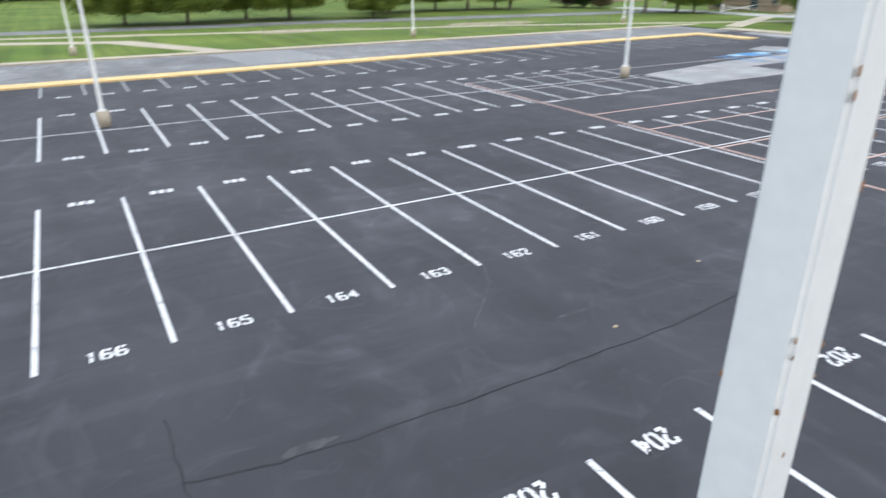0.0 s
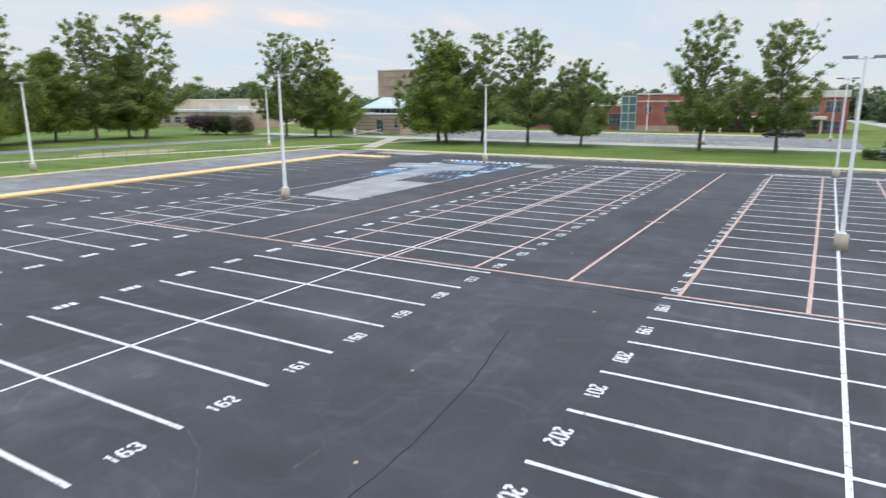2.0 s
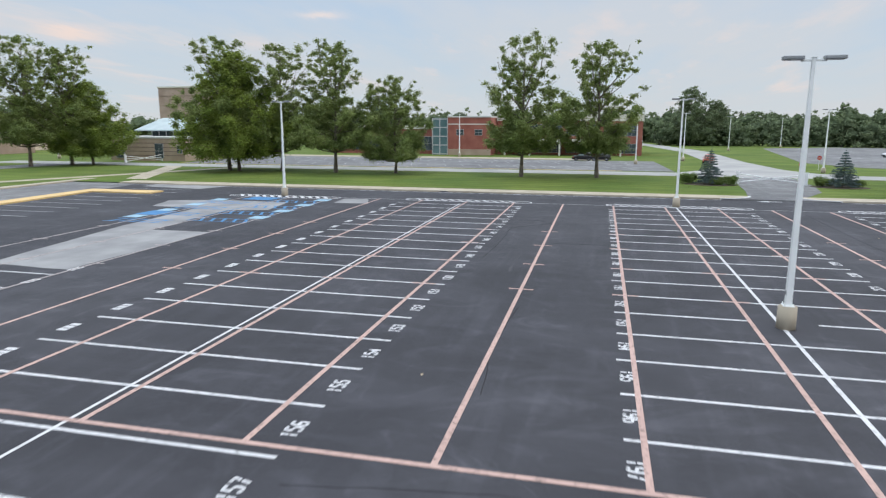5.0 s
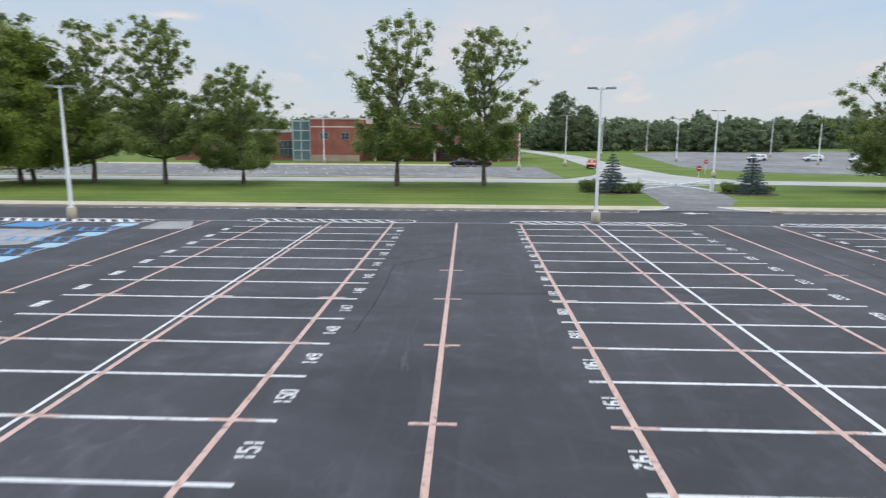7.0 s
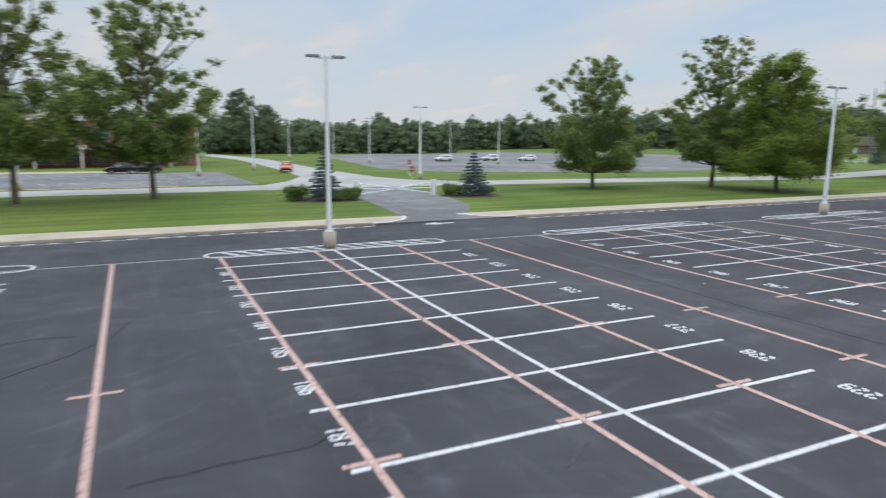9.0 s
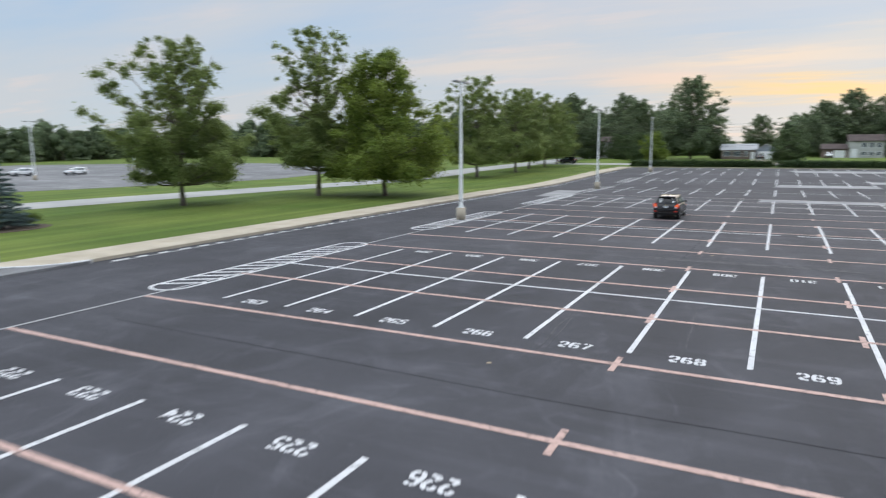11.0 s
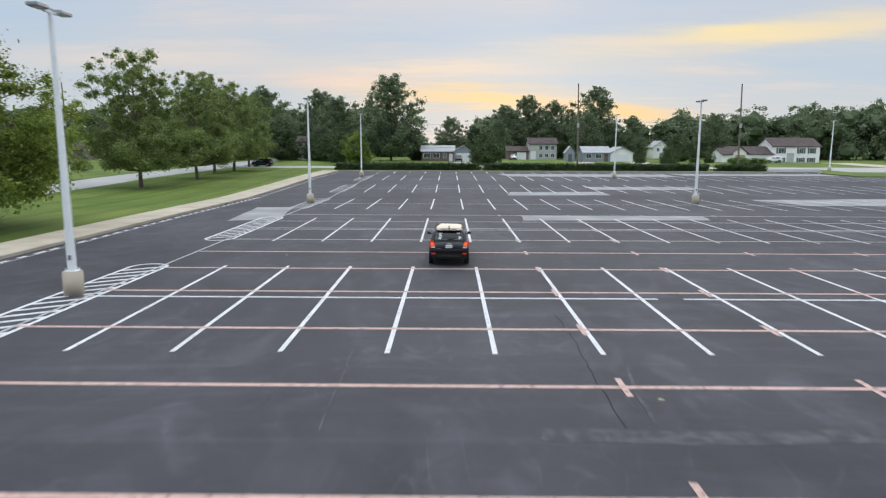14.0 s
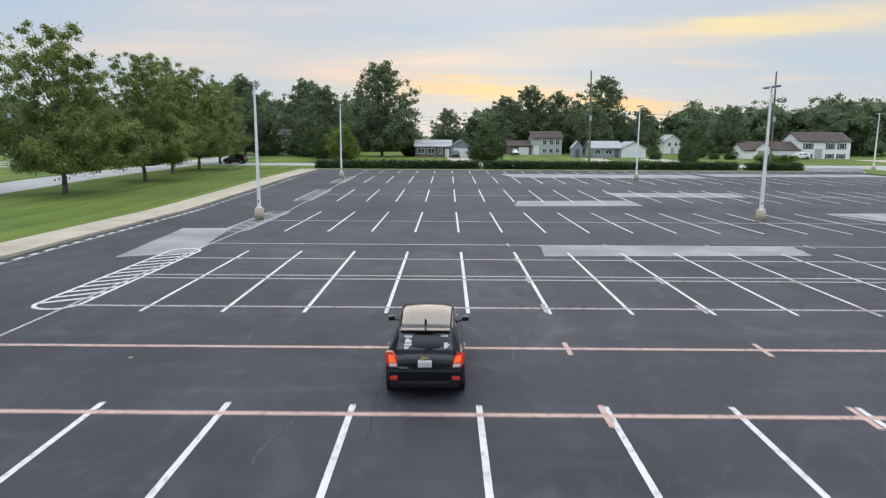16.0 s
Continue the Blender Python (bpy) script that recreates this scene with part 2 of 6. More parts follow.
ASPHALT = asphalt_material("sealed asphalt", (0.0335, 0.0335, 0.0400), (0.0535, 0.0532, 0.0615))
OLD_ASPHALT = asphalt_material("old grey asphalt", (0.13, 0.13, 0.135), (0.19, 0.19, 0.19))
CONCRETE = material("pale concrete", (0.365, 0.315, 0.240), (0.455, 0.400, 0.315), scale=0.6, rough=0.9, fine=0.12, fine_scale=30, bump=0.2, spread=0.06)
PATCH = material("worn grey concrete patch", (0.21, 0.21, 0.215), (0.31, 0.31, 0.31), scale=0.35, rough=0.9, fine=0.15, fine_scale=22, bump=0.2)
ROAD = material("light concrete road", (0.30, 0.30, 0.295), (0.39, 0.385, 0.37), scale=0.15, rough=0.9, fine=0.1, fine_scale=15)
GRASS = material("mown lawn", (0.080, 0.128, 0.023), (0.132, 0.174, 0.036), scale=0.10, rough=0.95, fine=0.22, fine_scale=14, bump=0.25, bump_scale=40, specular=0.2)
add_stripes(GRASS, 0.75, (1.0, 0.025, 1.0), 0.84, 1.16)
BLADE = material("grass blades", (0.095, 0.142, 0.026), (0.150, 0.190, 0.040), scale=0.2, rough=0.9, spread=0.2, island=True, specular=0.2)
DRY = material("dry sandy soil", (0.30, 0.25, 0.16), (0.22, 0.22, 0.11), scale=0.25, rough=0.95, fine=0.2, fine_scale=8)
MULCH = material("dark mulch", (0.05, 0.035, 0.025), (0.09, 0.065, 0.045), scale=2.0, rough=0.95, fine=0.3, fine_scale=20)
WHITE = worn_paint("white road paint", (0.64, 0.64, 0.65), (0.16, 0.16, 0.165), 0.36)
FAINT = worn_paint("faded white road paint", (0.42, 0.42, 0.42), (0.10, 0.10, 0.105), 0.38)
ORANGE = worn_paint("salmon orange field paint", (0.54, 0.365, 0.315), (0.20, 0.14, 0.125), 0.38)
PINK = worn_paint("faded salmon field paint", (0.40, 0.350, 0.340), (0.13, 0.115, 0.115), 0.40)
YELLOW = worn_paint("yellow kerb paint", (0.72, 0.50, 0.22), (0.42, 0.35, 0.23), 0.36)
BLUE = worn_paint("blue bay paint", (0.05, 0.22, 0.46), (0.08, 0.10, 0.13), 0.36)
PALE_BLUE = worn_paint("pale blue bay paint", (0.30, 0.48, 0.60), (0.12, 0.15, 0.18), 0.36)
STEEL = material("pale painted steel pole", (0.76, 0.78, 0.775), (0.82, 0.83, 0.81), scale=0.8, rough=0.5, metal=0.0, fine=0.06, fine_scale=20)
DARK = material("dark bronze lamp head", (0.10, 0.105, 0.115), (0.13, 0.13, 0.14), scale=3, rough=0.5, metal=0.3)
RUST = material("rust spots", (0.22, 0.10, 0.04), (0.32, 0.16, 0.07), scale=30, rough=0.9)
BARK = material("grey brown bark", (0.10, 0.08, 0.06), (0.19, 0.165, 0.135), scale=1.5, rough=0.95, fine=0.3, fine_scale=12, bump=0.7, bump_scale=10)


def leaf_material(name, a, b, spread):
    m = material(name, a, b, scale=0.35, rough=0.6, spread=spread, island=True, specular=0.3)
    n, l = m.node_tree.nodes, m.node_tree.links
    p = n["Principled BSDF"]
    t = n.new("ShaderNodeBsdfTranslucent")
    l.new(p.inputs["Base Color"].links[0].from_socket, t.inputs[0])
    mx = n.new("ShaderNodeMixShader")
    mx.inputs[0].default_value = 0.42
    l.new(p.outputs[0], mx.inputs[1])
    l.new(t.outputs[0], mx.inputs[2])
    l.new(mx.outputs[0], n["Material Output"].inputs[0])
    return m


LEAF = leaf_material("green plane leaves", (0.165, 0.220, 0.070), (0.265, 0.315, 0.106), 0.40)
MAPLE = leaf_material("deep green maple leaves", (0.135, 0.195, 0.034), (0.235, 0.292, 0.058), 0.42)
# paler and bluer than the near leaves: aerial haze mixed into the colour
HAZY_FAR_LEAF = leaf_material("far foliage with haze in its colour", (0.140, 0.186, 0.102), (0.212, 0.262, 0.142), 0.30)
# darker copy of the far leaf green: shade inside the crowns, put into colour
INNER_SHADE_LEAF = material("foliage inside the far crowns, darkened for shade", (0.058, 0.080, 0.044), (0.098, 0.126, 0.068), scale=0.5, rough=0.9, fine=0.35, fine_scale=2.5, bump=0.8, bump_scale=3.0, specular=0.1)
DEEP_LEAF = leaf_material("dark garden leaves", (0.075, 0.112, 0.048), (0.125, 0.172, 0.070), 0.35)
SPRUCE = leaf_material("blue green needles", (0.115, 0.165, 0.160), (0.190, 0.250, 0.245), 0.45)
SHRUB = leaf_material("green shrub leaves", (0.12, 0.18, 0.05), (0.19, 0.255, 0.07), 0.35)
PURPLE_LEAF = leaf_material("purple brown leaves", (0.085, 0.060, 0.062), (0.135, 0.095, 0.095), 0.35)
TAN_LEAF = leaf_material("tan brown leaves", (0.19, 0.15, 0.095), (0.26, 0.21, 0.14), 0.35)
FENCE_GREY = material("dull grey galvanised wire", (0.16, 0.17, 0.165), (0.22, 0.23, 0.225), scale=2, rough=0.6, metal=0.3)
HEDGE = leaf_material("dark hedge leaves", (0.045, 0.078, 0.030), (0.078, 0.116, 0.042), 0.35)


# ---- mesh helpers ----
def part(name, bm, mat, parent=None, label="", smooth=False):
    me = bpy.data.meshes.new(name)
    bm.to_mesh(me)
    bm.free()
    me.materials.append(mat)
    if smooth:
        me.shade_smooth()
    ob = new(name, me)
    if parent is not None:
        ob.parent = parent
    if label:
        tagged(ob, label)
    return ob


def thing(name, m, label, category, group="", kind=""):
    ob = new(name)
    ob.matrix_basis = m
    return tagged(ob, label, category, group, kind)


SLOPE = ((-66, 0), (-84, -0.10), (-91, 0.05), (-103, 0.26), (-111, 0.48), (-122, 0.64), (-138, 0.78), (-187, 1.55), (-230, 1.6), (-400, 2.6))


def rise(y):
    """The lot climbs gently to the south."""
    pts = SLOPE
    if y >= -66:
        return 0.0
    for (a, za), (b, zb) in zip(pts, pts[1:]):
        if y >= b:
            return za + (zb - za) * (a - y) / (a - b)
    return 2.6


def box(bm, x0, x1, y0, y1, z0, z1, bevel=0.0):
    r = bmesh.ops.create_cube(bm, size=1)
    vs = r["verts"]
    for v in vs:
        v.co = Vector((x0 + (v.co.x + 0.5) * (x1 - x0), y0 + (v.co.y + 0.5) * (y1 - y0), z0 + (v.co.z + 0.5) * (z1 - z0)))
    if bevel:
        es = list({e for v in vs for e in v.link_edges})
        bmesh.ops.bevel(bm, geom=es, offset=bevel, segments=2, affect="EDGES", profile=0.6)
    return vs


def slab(name, outline, z, mat, parent=None, label="", thick=0.02, follow=True):
    """A flat piece of ground paint or paving with that outline, bent wherever the ground bends; z is its top above the ground."""
    bm = bmesh.new()
    top = [bm.verts.new((x, y, z)) for x, y in outline]
    low = [bm.verts.new((x, y, z - thick)) for x, y in outline]
    n = len(outline)
    bm.faces.new(top)
    for i in range(n):
        bm.faces.new((top[i], low[i], low[(i + 1) % n], top[(i + 1) % n]))
    bmesh.ops.recalc_face_normals(bm, faces=bm.faces)
    if follow:
        ys = [y for x, y in outline]
        for y, _ in SLOPE:
            if min(ys) < y < max(ys):
                bmesh.ops.bisect_plane(bm, geom=[*bm.verts, *bm.edges, *bm.faces], plane_co=(0, y, 0), plane_no=(0, 1, 0))
        for v in bm.verts:
            v.co.z += rise(v.co.y)
    return part(name, bm, mat, parent, label)


def grid_sheet(name, x0, x1, ys, z, mat, parent=None, holes=None):
    bm = bmesh.new()
    rows = [[bm.verts.new((x, y, rise(y) + z)) for x in (x0, x1)] for y in ys]
    for a, b in zip(rows, rows[1:]):
        bm.faces.new((a[0], a[1], b[1], b[0]))
    bmesh.ops.recalc_face_normals(bm, faces=bm.faces)
    return part(name, bm, mat, parent)


def stroke(name, pts, width, mat, parent, z=0.006):
    """A painted line along pts."""
    bm = bmesh.new()
    left, right = [], []
    for i, p in enumerate(pts):
        a, b = pts[max(i - 1, 0)], pts[min(i + 1, len(pts) - 1)]
        d = Vector((b[0] - a[0], b[1] - a[1])).normalized()
        nx, ny = -d.y * width / 2, d.x * width / 2
        left.append(bm.verts.new((p[0] + nx, p[1] + ny, rise(p[1]) + z)))
        right.append(bm.verts.new((p[0] - nx, p[1] - ny, rise(p[1]) + z)))
    for i in range(len(pts) - 1):
        bm.faces.new((left[i], right[i], right[i + 1], left[i + 1]))
    bmesh.ops.recalc_face_normals(bm, faces=bm.faces)
    ex = bmesh.ops.extrude_face_region(bm, geom=list(bm.faces))
    for v in (g for g in ex["geom"] if isinstance(g, bmesh.types.BMVert)):
        v.co.z -= 0.005
    bmesh.ops.recalc_face_normals(bm, faces=bm.faces)
    return part(name, bm, mat, parent)

# ---- ground and large structure ----
YS = [-2500, *(y for y, z in SLOPE[::-1]), 73, 400, 2500]
LOT_X0, LOT_X1, LOT_Y0, LOT_Y1 = -110.0, 83.15, -138.0, 73.0


def build_ground():
    bm = bmesh.new()
    xs = [-2500, -400, LOT_X0, LOT_X1, 400, 2500]
    v = {(i, j): bm.verts.new((x, y, rise(y) + 0.10)) for i, x in enumerate(xs) for j, y in enumerate(YS)}
    for i in range(len(xs) - 1):
        for j in range(len(YS) - 1):
            if xs[i] == LOT_X0 and LOT_Y0 <= YS[j] < LOT_Y1:
                continue
            bm.faces.new((v[i, j], v[i + 1, j], v[i + 1, j + 1], v[i, j + 1]))
    return part("ground", bm, GRASS)


tagged(build_ground(), "mown green lawn round the parking lot", "ground", kind="structure")
lot = tagged(grid_sheet("pavement", LOT_X0, LOT_X1, [y for y in YS if LOT_Y0 <= y <= LOT_Y1], 0.0, ASPHALT),
             "dark sealed asphalt of a large empty parking lot", "pavement", kind="structure")

# kerb and walk along the east side, open at the driveway
kerb = thing("kerb", pose(0, 0, 0), "pale concrete kerb along the lot's edge", "kerb", kind="structure")
walkway = thing("pavement", pose(0, 0, 0), "narrow pale concrete walk behind the kerb", "pavement", kind="structure")


def kerb_run(y0, y1, step=6.0):
    n = max(1, round(abs(y1 - y0) / step))
    for i in range(n):
        a, b = y0 + (y1 - y0) * i / n + 0.006, y0 + (y1 - y0) * (i + 1) / n - 0.006
        a, b = min(a, b), max(a, b)
        za, zb = rise(a), rise(b)
        for name, x0, x1, top, holder in (("kerb_stone", 82.97, 83.21, 0.15, kerb), ("slab", 83.22, 85.8, 0.15, walkway)):
            bm = bmesh.new()
            for vv in box(bm, x0, x1, a, b, -0.1, top):
                vv.co.z += za if vv.co.y < (a + b) / 2 else zb
            part(name, bm, CONCRETE, holder)


kerb_run(-15.5, -137.5)
kerb_run(-4.5, 66.0)


def arc_kerb(cx, cy, r, a0, a1, steps=7):
    for i in range(steps):
        t0, t1 = radians(a0 + (a1 - a0) * i / steps), radians(a0 + (a1 - a0) * (i + 1) / steps)
        bm = bmesh.new()
        pts = [(cx + q * math.cos(t), cy + q * math.sin(t)) for q, t in ((r, t0), (r + 0.25, t0), (r + 0.25, t1), (r, t1))]
        top = [bm.verts.new((x, y, 0.15)) for x, y in pts]
        low = [bm.verts.new((x, y, -0.1)) for x, y in pts]
        bm.faces.new(top)
        for k in range(4):
            bm.faces.new((top[k], low[k], low[(k + 1) % 4], top[(k + 1) % 4]))
        bmesh.ops.recalc_face_normals(bm, faces=bm.faces)
        part("kerb_stone", bm, WHITE, kerb)


arc_kerb(86.25, -4.5, 3.25, 180, 262)
arc_kerb(86.25, -15.5, 3.25, 98, 180)

for cy, a0, a1 in ((-4.5, 180, 262), (-15.5, 98, 180)):
    pts = [(86.25 + 3.22 * math.cos(radians(a)), cy + 3.22 * math.sin(radians(a))) for a in np.linspace(a0, a1, 9)]
    pts = pts + [(85.8, cy)] if a0 == 180 else [(85.8, cy)] + pts
    slab("slab", pts, 0.147, CONCRETE, walkway, thick=0.2)

tagged(slab("road", [(82.75, -4.6), (83.75, -5.6), (86.2, -7.7), (92, -8.6), (101, -9.4), (114, -9.4), (114, -18.4), (101, -18.0), (92, -16.4), (86.2, -13.4), (83.75, -14.5), (82.75, -15.4)],
                    0.115, OLD_ASPHALT, label="grey asphalt driveway leading to a white gate", thick=0.2), category="road", kind="structure")


def road_strip(name, rows, z, mat):
    """A road along y through rows of (y, x west, x east), bent wherever the ground bends."""
    cuts = sorted({y for y, a, b in rows} | {y for y in YS if rows[-1][0] < y < rows[0][0]}, reverse=True)
    bm = bmesh.new()
    last = None
    for y in cuts:
        for (ya, a0, a1), (yb, b0, b1) in zip(rows, rows[1:]):
            if yb <= y <= ya:
                f = (ya - y) / (ya - yb)
                pair = [bm.verts.new((a0 + (b0 - a0) * f, y, rise(y) + z)), bm.verts.new((a1 + (b1 - a1) * f, y, rise(y) + z))]
                break
        if last:
            bm.faces.new((last[0], pair[0], pair[1], last[1]))
        last = pair
    bmesh.ops.recalc_face_normals(bm, faces=bm.faces)
    return part(name, bm, mat)


tagged(road_strip("road", [(120, 112.5, 119.6), (-22, 112.5, 119.6), (-41, 110.2, 117.8), (-55, 108.5, 116.0), (-70, 106.5, 114.0), (-92, 105.8, 113.2), (-110, 106.3, 114.0), (-131, 106.6, 114.5), (-330, 107, 114.5)], 0.118, ROAD),
                "light concrete road beyond the lawn", "road", kind="structure")
tagged(slab("road", [(119.4, -4), (119.4, -29), (123, -24.5), (130, -22), (153, -20.5), (208, -21), (260, -14), (330, 0), (330, 8), (260, -7), (205, -14), (150, -13.2), (135, -12), (126, -8.5)], 0.119, ROAD,
                     label="light concrete side road towards the school", thick=0.1), category="road", kind="structure")
tagged(slab("ground", [(-4.2, -123), (-4.2, -134.5), (-12.5, -147.9), (-112, -148.9), (-112, -123)], 0.118, GRASS, thick=0.2), "mown grass island beside the southern entrance", "lawn", kind="structure")
tagged(slab("road", [(1.8, -137.6), (-4.4, -137.6), (-4.4, -135.6), (-12.4, -148.6), (1.0, -148.4)], 0.113, OLD_ASPHALT, label="worn grey asphalt entrance between hedge and lawn", thick=0.2), category="road", kind="structure")
school_lot = tagged(slab("pavement", [(121.5, -4), (151, -3), (152, 84), (121.5, 84)], 0.123, OLD_ASPHALT,
                         label="grey asphalt car park in front of the school", thick=0.1), category="pavement", kind="structure")
tagged(slab("pavement", [(152.2, 6), (158, 6), (158, 86), (152.2, 86)], 0.16, CONCRETE,
                          label="pale concrete walk in front of the school", thick=0.1), category="pavement", kind="structure")
tagged(slab("pavement", [(154, -31), (140, -37), (136, -45), (132.5, -59), (131, -77), (133, -100), (150, -135), (200, -142), (256, -112), (256, -67), (238, -42)], 0.123, OLD_ASPHALT,
                       label="large grey asphalt lot with a few parked cars", thick=0.1), category="pavement", kind="structure")
north_road = tagged(slab("road", [(-110, 53.4), (76, 62.6), (80, 62.6), (84.7, 64), (112.6, 66), (112.6, 76), (84.7, 73.0), (-110, 73.0)], 0.008, OLD_ASPHALT,
                         label="grey asphalt lane behind a yellow kerb", thick=0.01), category="road", kind="structure")
tagged(stroke("trim", [(121.0, 4), (121.0, 84)], 0.5, YELLOW, None, 0.14), "yellow painted kerb of the school car park", "kerb", kind="structure")

north_kerb = thing("kerb", pose(0, 0, 0), "pale concrete kerb along the northern lane", "kerb", kind="structure")
for i in range(34):
    bm = bmesh.new()
    box(bm, -110 + i * 5.8 + 0.01, -110 + (i + 1) * 5.8 - 0.01, 73.0, 74.5, -0.1, 0.15)
    part("kerb_stone", bm, CONCRETE, north_kerb)
yellow_kerb = thing("kerb", pose(0, 0, 0), "long yellow painted kerb with rounded end", "kerb", kind="structure")
for i in range(31):
    bm = bmesh.new()
    for v in box(bm, -110 + i * 5.9 + 0.01, -110 + (i + 1) * 5.9 - 0.01, -0.95, 0.95, -0.1, 0.14):
        v.co.y += 59.2 + 0.052 * (v.co.x - 19)
    part("kerb_stone", bm, YELLOW, yellow_kerb)

for i in range(3):
    bm = bmesh.new()
    box(bm, 72.92, 75.2, 62.94 - (i + 1) * 3.05 + 0.01, 62.94 - i * 3.05 - 0.01, -0.1, 0.14)
    part("kerb_stone", bm, YELLOW, yellow_kerb)

# ---- painted lines ----
L, X0 = 2.743, 58.4
ROWS = [(14.08, 25.96), (6.49, -5.51), (-13.05, -25.1), (-32.6, -44.67), (33.4, 44.5)]
FAR_ROWS = [(-52.22, -64.25), (-71.75, -83.8), (-91.25, -103.3), (-110.8, -122.6), (-129.8, -136.0)]


def stall_rows():
    for y0, y1 in ROWS:
        north = y0 == 33.4
        for k in range(-24, 6):
            x = X0 + L * k
            if north and x > 40:
                continue
            if (y0, y1) in (ROWS[2], ROWS[3]) and k < -14:
                continue
            near_pole = any(abs(x - px) < 0.8 for px in (38.6,)) and y0 == 6.49
            jog = random.uniform(-0.05, 0.05)
            if near_pole:
                stroke("parking_line", [(x, y0), (x, 1.6)], 0.135, WHITE, lot)
                stroke("parking_line", [(x, -0.9), (x, y1)], 0.135, WHITE, lot)
            else:
                stroke("parking_line", [(x, y0 + jog), (x, y1 + jog)], 0.135, WHITE, lot)
    for k in range(-24, 9):
        x = X0 + L * k
        stroke("parking_line", [(x, 52.0), (x, 60.0)], 0.125, FAINT, lot)


stall_rows()
bm = bmesh.new()
for y0, y1 in FAR_ROWS:
    for k in range(-50, 6):
        x = X0 + L * k
        n = 6
        for i in range(n):
            a, b = y0 + (y1 - y0) * i / n, y0 + (y1 - y0) * (i + 1) / n
            bm.faces.new([bm.verts.new((xx, yy, rise(yy) + 0.008)) for xx, yy in ((x - 0.065, b), (x + 0.065, b), (x + 0.065, a), (x - 0.065, a))])
tagged(part("parking_lines", bm, WHITE, lot), kind="stuff")

# centre lines of the double rows
for y, xa, xb, mat in ((20.05, -30, 72.8, WHITE), (0.48, -30, 75, WHITE), (-19.4, 20, 75, WHITE), (-38.7, 55.1, 75, WHITE), (-38.7, 41, 54.2, WHITE), (38.9, -30, 40, WHITE), (-58.2, -60, 75, FAINT), (-77.4, -60, 75, FAINT), (-97, -60, 75, FAINT)):
    stroke("centre_line", [(xa, y), (xb, y)], 0.11 if y > 10 else 0.14, mat, lot, 0.0085)
# the marching field's yard lines, about five yards apart, between two sidelines
YARDS = [42.4, 37.9, 33.3, 28.65, 24.2, 19.7, 15.15, 10.55, 6.0, 1.5, -3.0, -7.45, -12.05, -16.65, -21.24, -25.65, -30.28, -34.8, -39.64, -44.14, -48.58, -52.95, -57.5, -62.1, -66.6]
for i, y in enumerate(YARDS):
    mat = ORANGE if 2 < i < 21 else PINK
    wide = 0.16 if i < 11 else 0.175
    stroke("yard_line", [(25.95, y), (74.85, y)], wide, mat, lot, 0.011)
    for x in (41.95, 47.45, 53.1, 58.5):
        stroke("yard_tick", [(x, y - 0.09), (x, y - 0.55)], 0.14, mat, lot, 0.012)
        stroke("yard_tick", [(x, y + 0.09), (x, y + 0.55)], 0.14, mat, lot, 0.012)
stroke("sideline", [(25.95, 42.6), (25.95, 15), (25.95, -30), (25.95, -60)], 0.17, ORANGE, lot, 0.0135)
stroke("sideline", [(74.88, 42), (74.88, -50)] + [(74.88, y) for y in (-66, -84, -91, -103, -111, -122, -136)], 0.11, FAINT, lot, 0.0135)


def capsule(x0, x1, y0, y1, mat, wide=0.20):
    """A long hatched island mark with round ends."""
    r, c = (x1 - x0) / 2, (x0 + x1) / 2
    pts = [(x1, y) for y in np.linspace(y0 - r, y1 + r, 12)]
    pts += [(c + r * math.cos(a), y1 + r + r * math.sin(a)) for a in np.linspace(0, -math.pi, 10)[1:-1]]
    pts += [(x0, y) for y in np.linspace(y1 + r, y0 - r, 12)]
    pts += [(c + r * math.cos(a), y0 - r + r * math.sin(a)) for a in np.linspace(math.pi, 0, 10)[1:]]
    stroke("island_outline", pts, 0.15, mat, lot, 0.009)
    y = y0 - r
    while y - 1.0 > y1 + r * 0.6:
        stroke("island_bar", [(x0, y - 1.0), (x1, y)], wide, mat, lot, 0.0075)
        y -= 0.85


for y0, y1, mat in ((26.0, 13.6, WHITE), (6.6, -6.0, WHITE), (-12.9, -26.0, WHITE), (-32.4, -45.0, WHITE), (-52.4, -64.8, WHITE), (-71.5, -83.8, FAINT), (-91, -103, FAINT), (-110, -122, FAINT)):
    capsule(74.6, 76.15, y0, y1, mat)
# short dashes beside the kerb
bm = bmesh.new()
y = 40.0
while y > -120:
    if not -16 < y < -4:
        w = random.uniform(0.5, 0.9)
        z = rise(y) + 0.008
        bm.faces.new([bm.verts.new(p) for p in ((82.28, y - w, z), (82.50, y - w, z), (82.50, y, z), (82.28, y, z))])
    y -= 1.25
tagged(part("kerb_dashes", bm, WHITE, lot), kind="stuff")
for ya, yb in ((66, -4), (-16, -50)):
    stroke("edge_line", [(82.2, ya), (82.2, yb)], 0.07, FAINT, lot, 0.0065)
stroke("edge_line", [(82.2, y) for y in (-50, -66, -84, -91, -103, -111, -122, -136)], 0.07, FAINT, lot, 0.0065)
for row in (126.0, 138.5, 144.0):
    for k in range(24):
        stroke("parking_line", [(row, 2 + k * 3.2), (row + 5.0, 3.5 + k * 3.2)], 0.14, FAINT, school_lot, 0.131)

